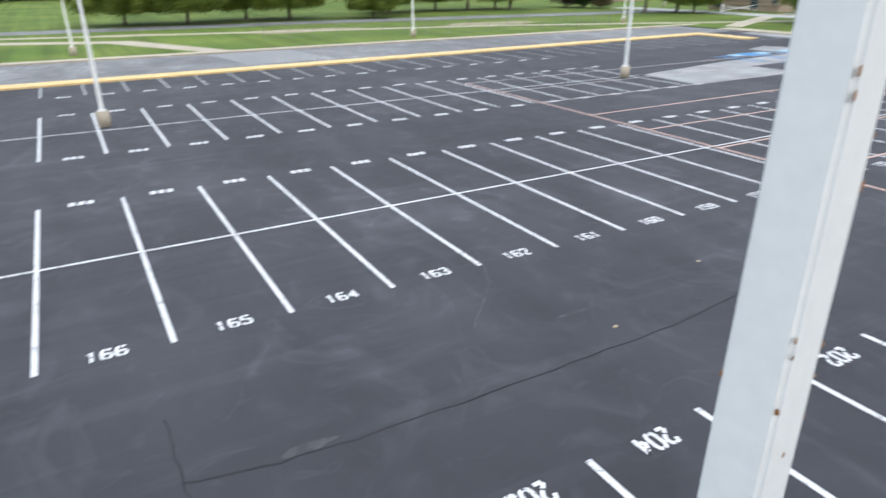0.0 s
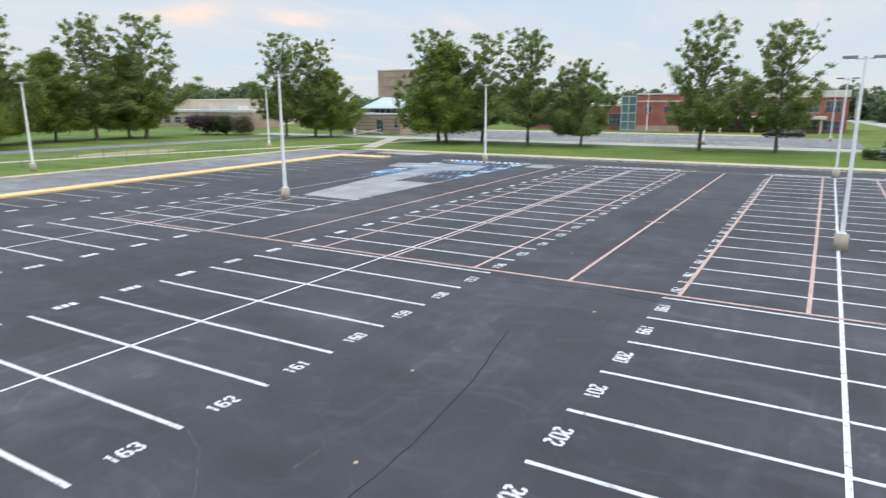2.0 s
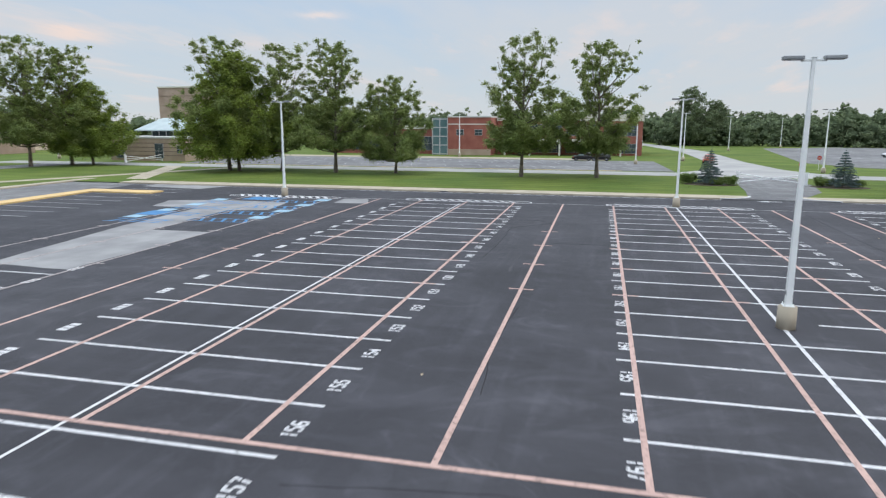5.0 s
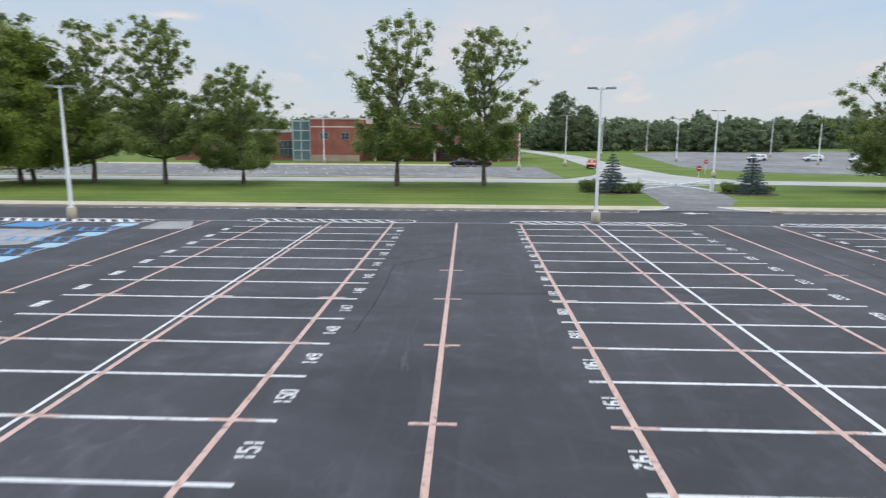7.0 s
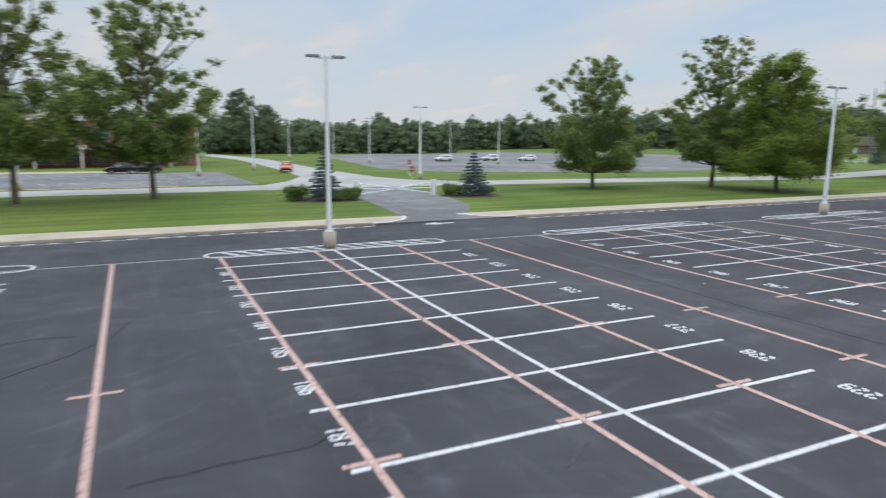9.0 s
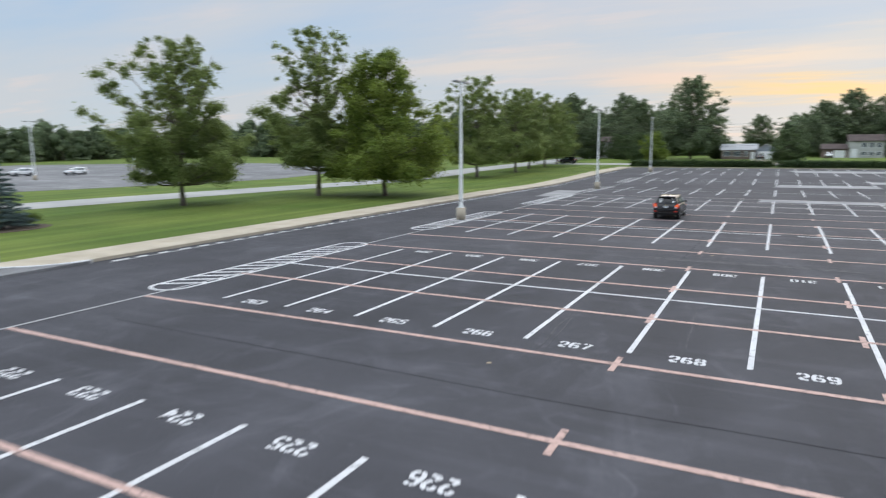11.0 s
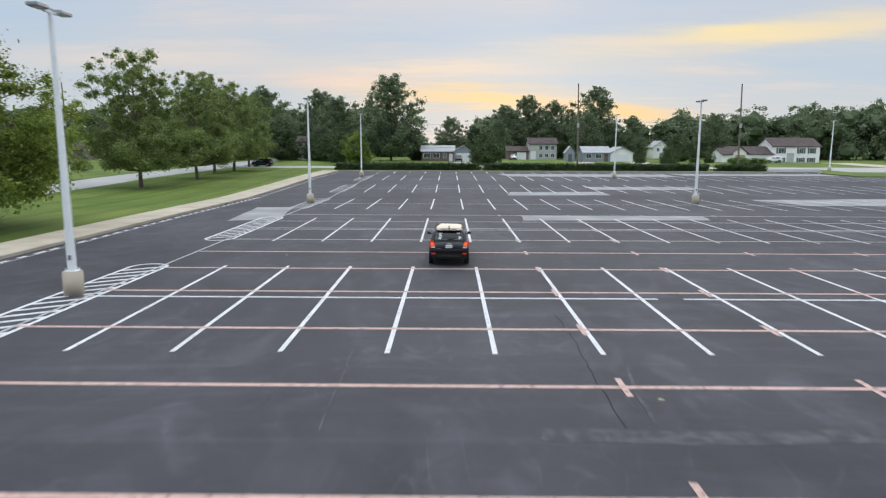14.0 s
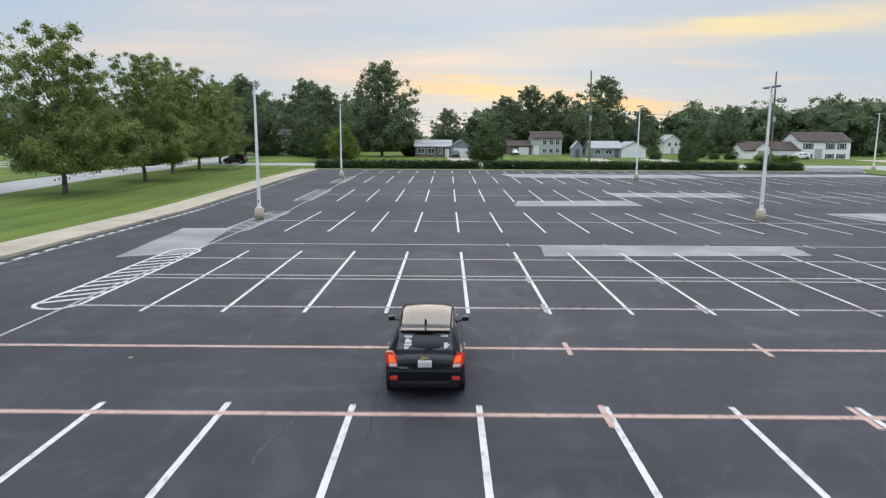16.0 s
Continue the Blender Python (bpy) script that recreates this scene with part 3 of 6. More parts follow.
# ---- lamp posts ----
def tapered(bm, w0, w1, z0, z1, cx=0.0, cy=0.0, round_=0.012):
    r = bmesh.ops.create_cube(bm, size=1)
    for v in r["verts"]:
        w = w1 if v.co.z > 0 else w0
        v.co = Vector((cx + v.co.x * w, cy + v.co.y * w, z1 if v.co.z > 0 else z0))
    es = [e for e in {e for v in r["verts"] for e in v.link_edges} if abs(e.verts[0].co.z - e.verts[1].co.z) > 0.1]
    bmesh.ops.bevel(bm, geom=es, offset=round_, segments=3, affect="EDGES")


def lamp_post(name, label, arms):
    root = thing(name, pose(0, 0, 0), label, "street lamp", "lamp posts of the lot")
    bm = bmesh.new()
    bmesh.ops.create_cone(bm, cap_ends=True, segments=28, radius1=0.335, radius2=0.325, depth=0.95, matrix=Matrix.Translation((0, 0, 0.375)))
    bmesh.ops.bevel(bm, geom=[e for e in bm.edges if e.verts[0].co.z > 0.8 and e.verts[1].co.z > 0.8], offset=0.03, segments=2, affect="EDGES")
    part("base", bm, CONCRETE, root, "round concrete footing", True)
    bm = bmesh.new()
    box(bm, -0.19, 0.19, -0.19, 0.19, 0.85, 0.88, 0.005)
    plate = part("base_plate", bm, STEEL, root)
    for sx in (-1, 1):
        for sy in (-1, 1):
            bm = bmesh.new()
            bmesh.ops.create_cone(bm, cap_ends=True, segments=8, radius1=0.018, radius2=0.018, depth=0.08, matrix=Matrix.Translation((sx * 0.15, sy * 0.15, 0.92)))
            part("bolt", bm, STEEL, plate)
    bm = bmesh.new()
    tapered(bm, 0.224, 0.118, 0.88, 9.6)
    pole = part("pole", bm, STEEL, root, smooth=True)
    pole.data.set_sharp_from_angle(angle=radians(40))
    bm = bmesh.new()
    box(bm, 0.1, 0.118, -0.05, 0.05, 1.25, 1.42, 0.004)
    part("hand_hole_cover", bm, DARK, pole)
    bm = bmesh.new()
    box(bm, -0.085, 0.085, -0.085, 0.085, 9.6, 9.64, 0.01)
    part("cap", bm, STEEL, pole)
    for d in arms:
        bm = bmesh.new()
        box(bm, min(0.0, d * 0.4), max(0.0, d * 0.4), -0.04, 0.04, 9.48, 9.56, 0.01)
        arm = part("arm", bm, STEEL, root)
        bm = bmesh.new()
        a, b = sorted((d * 0.32, d * 0.98))
        box(bm, a, b, -0.19, 0.19, 9.54, 9.67, 0.03)
        head = part("lamp_head", bm, HEAD, root, "flat grey lamp head")
        bm = bmesh.new()
        box(bm, a + 0.06, b - 0.06, -0.14, 0.14, 9.525, 9.538)
        part("lens", bm, LENS, head)
    return root


HEAD = material("grey painted lamp head", (0.26, 0.27, 0.28), (0.32, 0.33, 0.34), scale=3, rough=0.35, metal=0.4)
LENS = material("frosted lamp lens", (0.55, 0.56, 0.56), (0.62, 0.62, 0.62), scale=4, rough=0.3)
post = lamp_post("lamp_post", "tall pale square lamp post on round concrete footing", (-1, 1))
post.matrix_basis = pose(38.6, 0.4, 0, 0, 0, 90)
for x, y, a in ((38.35, 38.7, 90), (75.5, 0.45, 90), (75.1, 39.2, 90), (75.5, -38.9, 90), (75.5, -78.0, 90), (38.9, -78.7, 90), (76.0, -118.0, 90), (36.8, -118.0, 90),
                (39.7, 77.9, 90), (1.2, 40.0, 90), (1.0, 78.4, 90), (80.0, 82.0, 90), (-11.0, -143.5, 90), (124.5, -26.0, 90), (155.0, -9.0, 90), (140.5, 1.0, 90), (180, -38, 90), (165, -62, 90), (215, -28, 90),
                (215, -75, 90), (230, -5, 90), (250, -50, 90), (190, -100, 90), (121, 20, 90), (160.5, 39, 90), (128, 118, 90)):
    copy_thing(post, pose(x, y, rise(y) + (0.1 if x > 86 or y > 77 else 0), 0, 0, a))


near_post = copy_thing(post, pose(1.184, 0.809, 0, 0, 0, 96.2))
tagged(near_post, "tall pale square lamp post with rust spots along its edges")
shaft = next(o for o in near_post.children if o.name.startswith("pole"))
rust_rng = random.Random(11)
for i in range(40):
    z = rust_rng.uniform(5.2, 8.6)
    half = (0.224 - 0.106 * (z - 0.88) / 8.72) / 2
    u = rust_rng.choice((-0.97, -0.95, 0.9, 0.95, -0.97, rust_rng.uniform(-0.8, 0.8)))
    r = rust_rng.uniform(0.002, 0.009)
    bm = bmesh.new()
    bmesh.ops.create_icosphere(bm, subdivisions=1, radius=1.0)
    for v in bm.verts:
        v.co = Vector((-half + v.co.x * 0.0012 if i % 3 else u * half + v.co.x * r, u * half + v.co.y * r if i % 3 else half + v.co.y * 0.0012, z + v.co.z * r * rust_rng.uniform(1.0, 2.6)))
    part("rust_spot", bm, RUST, shaft)


# ---- trees ----
def tube(bm, pts, radii, seg=7):
    rings = []
    for i, p in enumerate(pts):
        a, b = Vector(pts[max(i - 1, 0)]), Vector(pts[min(i + 1, len(pts) - 1)])
        d = (b - a).normalized()
        u = d.orthogonal().normalized()
        w = d.cross(u)
        rings.append([bm.verts.new(Vector(p) + (u * math.cos(t) + w * math.sin(t)) * radii[i]) for t in np.linspace(0, 2 * math.pi, seg, endpoint=False)])
    for r0, r1 in zip(rings, rings[1:]):
        for k in range(seg):
            bm.faces.new((r0[k], r0[(k + 1) % seg], r1[(k + 1) % seg], r1[k]))


def leaf_mesh(name, clumps, per, size, mat, rng, squash=0.72, fuzz=0.58, cap=1.7):
    """Leaves scattered through clumps (x, y, z, radius): each a small bent quad."""
    cs = np.array(clumps)
    weight = cs[:, 3] ** 2
    n = int(per)
    pick = rng.choice(len(cs), n, p=weight / weight.sum())
    d = rng.normal(size=(n, 3))
    d /= np.linalg.norm(d, axis=1, keepdims=True)
    rad = cs[pick, 3] * np.minimum(np.abs(rng.normal(0, fuzz, n)) + rng.uniform(0.0, 0.35, n), cap)
    centre = cs[pick, :3] + d * rad[:, None] * np.array([1, 1, squash])
    nrm = d * 0.6 + rng.normal(size=(n, 3)) * 0.7 + np.array([0, 0, 0.5])
    nrm /= np.linalg.norm(nrm, axis=1, keepdims=True)
    ref = rng.normal(size=(n, 3))
    u = np.cross(nrm, ref)
    u /= np.linalg.norm(u, axis=1, keepdims=True)
    w = np.cross(nrm, u)
    s = size * rng.uniform(0.55, 1.35, n)[:, None]
    droop = np.array([0, 0, -0.18]) * s
    q = np.stack([centre - u * s * 0.5, centre - w * s * 0.36 + droop * 0.2, centre + u * s * 0.5 + droop, centre + w * s * 0.36 + droop * 0.2], axis=1)
    me = bpy.data.meshes.new(name)
    me.vertices.add(n * 4)
    me.vertices.foreach_set("co", q.reshape(-1))
    me.loops.add(n * 4)
    me.loops.foreach_set("vertex_index", np.arange(n * 4, dtype=np.int32))
    me.polygons.add(n)
    me.polygons.foreach_set("loop_start", np.arange(0, n * 4, 4, dtype=np.int32))
    me.update()
    me.validate()
    me.materials.append(mat)
    return me


ENVELOPE = {"plane": ((0, 0.50), (0.10, 0.84), (0.28, 1.0), (0.5, 0.94), (0.68, 0.78), (0.85, 0.62), (1, 0.34)),
            "round": ((0, 0.80), (0.08, 1.0), (0.28, 0.98), (0.48, 0.80), (0.70, 0.60), (0.88, 0.38), (1, 0.14)),
            "ball": ((0, 0.70), (0.2, 0.96), (0.45, 1.0), (0.7, 0.80), (0.88, 0.5), (1, 0.2))}


def spread_at(shape, f):
    pts = ENVELOPE[shape]
    for (a, ra), (b, rb) in zip(pts, pts[1:]):
        if f <= b:
            return ra + (rb - ra) * (f - a) / (b - a)
    return pts[-1][1]


def tree(seed, height, radius, trunk_h, leaves, size, mat, label, shape="plane", category="tree", group="trees on the lawn"):
    """A tapered trunk with rising limbs; leaf clumps sit along the limbs' outer halves, thinner towards the top of a plane tree."""
    rng = np.random.default_rng(seed)
    root = thing("tree", pose(0, 0, 0), label, category, group)
    bm = bmesh.new()
    r0 = height * 0.012 + 0.03
    lean = rng.uniform(-0.25, 0.25, 2)
    zs = np.linspace(0, height * 0.95, 9)
    spine = [(lean[0] * (z / height) * 2 + rng.uniform(-.12, .12) * (z > 1), lean[1] * (z / height) * 2 + rng.uniform(-.12, .12) * (z > 1), z) for z in zs]
    tube(bm, spine, [r0 * 1.35 if i == 0 else r0 * (1 - 0.93 * i / 8) for i in range(9)], 9)
    clumps = []
    airy = shape == "plane"
    limbs = int(26 + height * 1.5) if airy else int(38 + height * 1.6)
    lobes = [(rng.uniform(0, 6.283), rng.uniform(0.1, 0.9), rng.uniform(0.10, 0.30 if shape == "plane" else 0.22)) for _ in range(8)]
    for i in range(limbs):
        f = ((i + rng.uniform(0, 1)) / limbs) ** (1.25 if airy else 1.35)
        az = i * 2.399 + rng.uniform(-0.4, 0.4)
        reach = radius * spread_at(shape, f) * rng.uniform(0.66 if airy else 0.84, 1.10 if airy else 1.0)
        for la, lf, amount in lobes:
            reach *= 1 + amount * math.exp(-((f - lf) / 0.16) ** 2) * math.cos(az - la)
        z1 = trunk_h + (height - trunk_h) * f
        climb = reach * (0.10 + 0.75 * f + (0.25 if airy else 0)) * rng.uniform(0.6, 1.2)
        z0 = max(trunk_h * 0.8, min(z1 - climb, height * 0.88))
        k = min(7.99, z0 / (height * 0.95) * 8)
        base = Vector(spine[int(k)]).lerp(Vector(spine[int(k) + 1]), k - int(k))
        tip = Vector((base.x + math.cos(az) * reach, base.y + math.sin(az) * reach, z1))
        mid = base.lerp(tip, 0.5) + Vector((0, 0, -0.06 * reach))
        rr = r0 * (1 - 0.9 * z0 / height) * 0.42 + 0.02
        tube(bm, [base, mid, tip], [rr, rr * 0.6, 0.018], 5)
        thin = 0.02 + 0.95 * max(0, f - 0.42) if airy else 0.02
        small = ((0.122 if f < 0.55 else 0.095) if airy else 0.165) * radius + 0.12
        for s_ in (0.30, 0.48, 0.64, 0.78, 0.90, 1.0):
            if s_ < 0.95 and rng.uniform() < thin:
                continue
            p = base.lerp(tip, s_) + Vector(rng.normal(0, 0.055 * radius, 3)) + Vector((0, 0, -0.06 * reach * 4 * s_ * (1 - s_)))
            r = small * rng.uniform(0.65, 1.25) * (1.15 if f < 0.45 else 0.9)
            if p.z > trunk_h + (0.2 if airy else -0.4):
                clumps.append((p.x, p.y, p.z, r))
            if rng.uniform() < 0.7:
                o = Vector(rng.normal(0, radius * 0.09, 3))
                clumps.append((p.x + o.x, p.y + o.y, max(p.z + o.z * 0.7, trunk_h + (0.2 if airy else -0.5)), r * rng.uniform(0.45, 0.85)))
    if airy:
        # upright leaders carry the open, tufted top
        for i in range(5):
            a = i * 1.26 + rng.uniform(-0.4, 0.4)
            q, zt = radius * rng.uniform(0.22, 0.62), height * rng.uniform(0.78, 0.99)
            foot = Vector(spine[4 + i % 2])
            tip = Vector((foot.x + q * math.cos(a), foot.y + q * math.sin(a), zt))
            mid = foot.lerp(tip, 0.45) + Vector((0.25 * q * math.cos(a), 0.25 * q * math.sin(a), 0))
            tube(bm, [foot, mid, tip], [r0 * 0.42, r0 * 0.26, 0.02], 6)
            for s_ in np.linspace(0.3, 1.0, 9):
                p = (mid.lerp(tip, (s_ - 0.45) / 0.55) if s_ > 0.45 else foot.lerp(mid, s_ / 0.45)) + Vector(rng.normal(0, 0.11 * radius, 3))
                clumps.append((p.x, p.y, min(p.z, height), (0.085 * radius + 0.12) * rng.uniform(0.6, 1.3)))
    for i in range(4):
        clumps.append((spine[-1][0] + rng.normal(0, 0.3), spine[-1][1] + rng.normal(0, 0.3), height * rng.uniform(0.93, 1.0), 0.09 * radius + 0.1))
    part("trunk", bm, BARK, root, smooth=True)
    crown = new("crown", leaf_mesh("crown", clumps, leaves, size, mat, rng, 0.78, 0.44 if airy else 0.40))
    crown.parent = root
    return root


PLANE_LABEL = "tall plane tree with loose green crown on the lawn"
kinds = [tree(3, 19.0, 6.6, 3.7, 84000, 0.215, LEAF, PLANE_LABEL), tree(8, 18.6, 6.2, 3.7, 80000, 0.215, LEAF, PLANE_LABEL), tree(16, 14.0, 6.0, 2.2, 120000, 0.165, LEAF, "medium plane tree with open green crown on the lawn"),
         tree(21, 14.0, 6.7, 2.4, 110000, 0.20, MAPLE, "dense round maple with deep green crown", "round")]
PLACES = [(0, 105.5, 18.2, 0, 1.0), (1, 106.5, 7.8, 40, 0.98), (2, 107.0, 37.3, 0, 1.0), (1, 106.0, 46.5, 200, 1.03), (0, 107.0, 55.9, 120, 1.0), (3, 105.5, 62.5, 20, 1.25), (0, 106.0, 64.5, 230, 1.05),
          (2, 102.4, -37.8, 90, 1.03), (0, 99.0, -52.6, 60, 0.90), (3, 92.3, -55.3, 0, 1.03), (2, 99.8, -95.4, 10, 1.15), (2, 98.7, -110.4, 70, 1.07), (1, 101.1, -124, 190, 0.84), (2, 101.5, -135, 300, 1.10), (2, 103.6, -151, 130, 1.05),
          (3, 29.8, 123.3, 0, 1.25), (3, 37.6, 123, 80, 1.3), (0, 60.1, 128.7, 30, 1.22), (3, 61.5, 131, 90, 1.1), (1, 80, 130, 0, 1.28), (0, 90, 128, 140, 1.32), (3, 88, 131, 60, 1.2), (1, 110, 98, 45, 1.08), (0, 105.2, 102, 170, 1.12), (3, 112.5, 95.8, 45, 1.0), (3, 19.5, 121, 200, 1.2), (3, 52, 118, 120, 0.8), (3, 74, 134, 210, 1.2),
          (3, 10, 122, 60, 1.2)]
first = set()
for kind, x, y, turn, size in PLACES:
    m = pose(x, y, rise(y) + 0.08, 0, 0, turn)
    ob = kinds[kind]
    if kind in first:
        ob = copy_thing(ob, m)
    ob.matrix_basis = m @ Matrix.Scale(size, 4)
    first.add(kind)


def woods(name, label, spots, leaves, size, seed):
    """Far trees, seen as one ragged mass: each a stem, lumps of inner foliage coloured dark for the crown's shade, and
    loose leaves over them.
    """
    rng = np.random.default_rng(seed)
    clumps = []
    bm, inner = bmesh.new(), bmesh.new()
    ball = bmesh.new()
    bmesh.ops.create_icosphere(ball, subdivisions=2, radius=1.0)
    ball.verts.index_update()
    shell = np.array([v.co for v in ball.verts])
    faces = [[v.index for v in f.verts] for f in ball.faces]
    ball.free()
    for x, y, h, r in spots:
        z = rise(y)
        tube(bm, [(x, y, z - 0.3), (x, y, z + h * 0.75)], [0.25, 0.06], 5)
        for i in range(6):
            a, q, f = rng.uniform(0, 6.283), r * rng.uniform(0.1, 0.5), 0.16 + 0.56 * (i + rng.uniform(0, 1)) / 6
            wide = r * rng.uniform(0.40, 0.52)
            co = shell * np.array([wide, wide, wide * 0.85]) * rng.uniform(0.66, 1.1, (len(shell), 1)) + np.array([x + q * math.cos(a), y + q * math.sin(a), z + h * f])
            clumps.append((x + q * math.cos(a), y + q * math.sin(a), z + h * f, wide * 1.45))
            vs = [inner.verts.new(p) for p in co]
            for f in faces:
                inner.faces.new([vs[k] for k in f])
        for i in range(22):
            f = rng.uniform(0.0, 1) ** 1.05
            a = rng.uniform(0, 6.283)
            q = r * (1.0 if f < 0.5 else math.sqrt(max(0.04, 1 - (2 * f - 1) ** 2))) * rng.uniform(0.45, 1.0)
            clumps.append((x + q * math.cos(a), y + q * math.sin(a), z + h * (0.03 + 0.87 * f), r * rng.uniform(0.16, 0.32)))
        for i in range(6):
            a, q = rng.uniform(0, 6.283), r * rng.uniform(0.2, 1.4)
            clumps.append((x + q * math.cos(a), y + q * math.sin(a), z + h * rng.uniform(0.02, 0.40), r * rng.uniform(0.28, 0.45)))
    root = tagged(new(name), label, "woods", kind="stuff")
    part("trunks", bm, BARK, root)
    part("inner_foliage", inner, INNER_SHADE_LEAF, root)
    c = new("crowns", leaf_mesh("crowns", clumps, leaves, size, HAZY_FAR_LEAF, rng, 0.8, 0.34, 0.95))
    c.parent = root
    return root


def belt(seed, a, b, n, depth, h0, h1):
    rng = np.random.default_rng(seed)
    out = []
    for i in range(n):
        f = (i + rng.uniform(0, 1)) / n
        h = rng.uniform(h0, h1) if rng.uniform() < 0.9 else h1 * 1.14
        d = depth * rng.uniform(0, 1)
        nx, ny = (b[1] - a[1]), -(b[0] - a[0])
        ln = math.hypot(nx, ny)
        out.append((a[0] + (b[0] - a[0]) * f + nx / ln * d, a[1] + (b[1] - a[1]) * f + ny / ln * d, h, h * rng.uniform(0.32, 0.45)))
    return out


woods("woods_south", "dense dark green trees behind the houses", belt(1, (140, -236), (82, -242), 40, -26, 14, 18) + belt(11, (55, -246), (12, -250), 28, -18, 12.5, 16) + belt(12, (12, -250), (-24, -254), 18, -14, 10, 12) + belt(13, (84, -248), (54, -250), 16, -6, 5.6, 6.8), 210000, 0.72, 1)
woods("woods_south_west", "dark trees along the far side of the lot", belt(2, (-14, -252), (-64, -234), 50, -26, 14, 17) + belt(21, (-48, -222), (-240, -165), 96, -30, 17.5, 20), 320000, 0.72, 2)
woods("woods_east", "far belt of dark green trees beyond the side lot", belt(3, (300, 60), (285, -190), 170, -34, 11, 15), 200000, 1.0, 3)
woods("woods_south_east", "far green trees beyond the side lot", belt(4, (300, -185), (130, -225), 76, -24, 12, 18), 100000, 0.9, 4)
woods("woods_north_east", "far belt of dark trees behind the school", [(x, y, h * (0.6 if 0.71 < (y - 5) / (x - 7) < 0.87 else 1), r) for x, y, h, r in belt(5, (330, 60), (200, 330), 110, 40, 13, 17)], 100000, 1.1, 5)
woods("woods_north", "far green trees to the north", belt(6, (200, 330), (-60, 230), 120, 30, 15, 20) + belt(61, (310, 292), (205, 296), 44, 14, 16.5, 18.5), 150000, 1.0, 6)
woods("woods_behind_houses", "dark green trees filling in behind the houses", belt(8, (140, -264), (86, -268), 34, -10, 16, 20) + belt(81, (50, -272), (6, -276), 26, -8, 14, 17), 80000, 0.95, 8)
woods("woods_near_east", "lighter green trees at the edge of the side lot", belt(7, (262, -12), (258, -100), 40, -8, 7.5, 10.5), 60000, 0.7, 7)

# ---- school ----
BRICK = material("red brick wall", (0.26, 0.085, 0.065), (0.33, 0.12, 0.09), scale=0.5, rough=0.9, fine=0.15, fine_scale=6)
TAN = material("tan brick wall", (0.36, 0.27, 0.20), (0.44, 0.34, 0.26), scale=0.4, rough=0.9, fine=0.12, fine_scale=6)
CREAM = material("cream panel", (0.58, 0.55, 0.48), (0.66, 0.63, 0.56), scale=0.5, rough=0.8, fine=0.06, fine_scale=5)
GLASS = material("dark window glass", (0.05, 0.065, 0.075), (0.08, 0.10, 0.11), scale=0.5, rough=0.08)
GLASS_BLUE = material("pale blue glazing", (0.09, 0.16, 0.17), (0.14, 0.22, 0.23), scale=0.4, rough=0.1)
FRAME = material("grey metal frame", (0.40, 0.41, 0.42), (0.48, 0.48, 0.48), scale=2, rough=0.5)
ROOF_GREY = material("pale flat roof edge", (0.50, 0.50, 0.49), (0.58, 0.57, 0.55), scale=0.6, rough=0.8)


def block(name, parent, x0, x1, y0, y1, z0, z1, mat, label=""):
    bm = bmesh.new()
    box(bm, x0, x1, y0, y1, z0, z1)
    return part(name, bm, mat, parent, label)


def windows_west(parent, x, ys, z0, z1, w):
    """Framed windows set in a wall that faces -x."""
    for y in ys:
        f = block("window", parent, x - 0.06, x + 0.1, y - w / 2, y + w / 2, z0, z1, FRAME)
        n = max(1, round(w / 1.2))
        for i in range(n):
            a, b = y - w / 2 + 0.06 + i * (w - 0.06) / n, y - w / 2 + (i + 1) * (w - 0.06) / n
            block("pane", f, x - 0.09, x - 0.04, a, b, z0 + 0.07, (z0 + z1) / 2 - 0.03, GLASS)
            block("pane", f, x - 0.09, x - 0.04, a, b, (z0 + z1) / 2 + 0.03, z1 - 0.07, GLASS)


BROWN_BAND = material("dark brick band", (0.20, 0.145, 0.115), (0.25, 0.18, 0.14), scale=0.6, rough=0.9)
PALE_WALL = material("cream painted wall", (0.56, 0.46, 0.36), (0.64, 0.54, 0.43), scale=0.3, rough=0.85, fine=0.06, fine_scale=4)
BUFF = material("pinkish buff brick wall", (0.34, 0.25, 0.20), (0.42, 0.32, 0.26), scale=0.4, rough=0.9, fine=0.12, fine_scale=6)
school = thing("school_building", pose(0, 0, 0), "long two-storey red brick school with cream trim", "building")
block("wall", school, 168, 200, 33, 43.5, 0, 9.0, BRICK)
block("glazed_stair", school, 168.4, 176, 43.6, 47.5, 0, 8.9, GLASS_BLUE, "tall pale blue glazed stair tower")
for z in (0.2, 2.3, 4.4, 6.5, 8.5):
    block("mullion", school, 168.3, 168.5, 43.6, 47.5, z, z + 0.25, FRAME)
for y in (43.6, 45.5, 47.3):
    block("mullion", school, 168.26, 168.48, y, y + 0.2, 0, 8.9, FRAME)
block("trim", school, 167.8, 200.2, 32.9, 43.6, 9.0, 9.35, ROOF_GREY)
block("band", school, 167.9, 168.1, 33.05, 43.45, 7.3, 7.55, CREAM)
block("base_course", school, 167.85, 168.1, 33.02, 43.48, 0, 1.5, TAN, "tan brick base course")
block("wall", school, 176, 200, -2, 32.8, 0, 8.2, BRICK)
block("trim", school, 175.7, 200.2, -2.2, 32.7, 8.2, 9.8, CREAM, "broad cream band under the flat roof")
block("canopy", school, 170, 175.9, 2, 31, 3.3, 3.9, CREAM, "cream entrance canopy")
for y in (3, 10, 17, 24, 30):
    block("column", school, 170.4, 170.8, y - 0.2, y + 0.2, 0, 3.3, CREAM)
windows_west(school, 175.95, [1 + 4.4 * i for i in range(7)], 4.7, 7.4, 3.2)
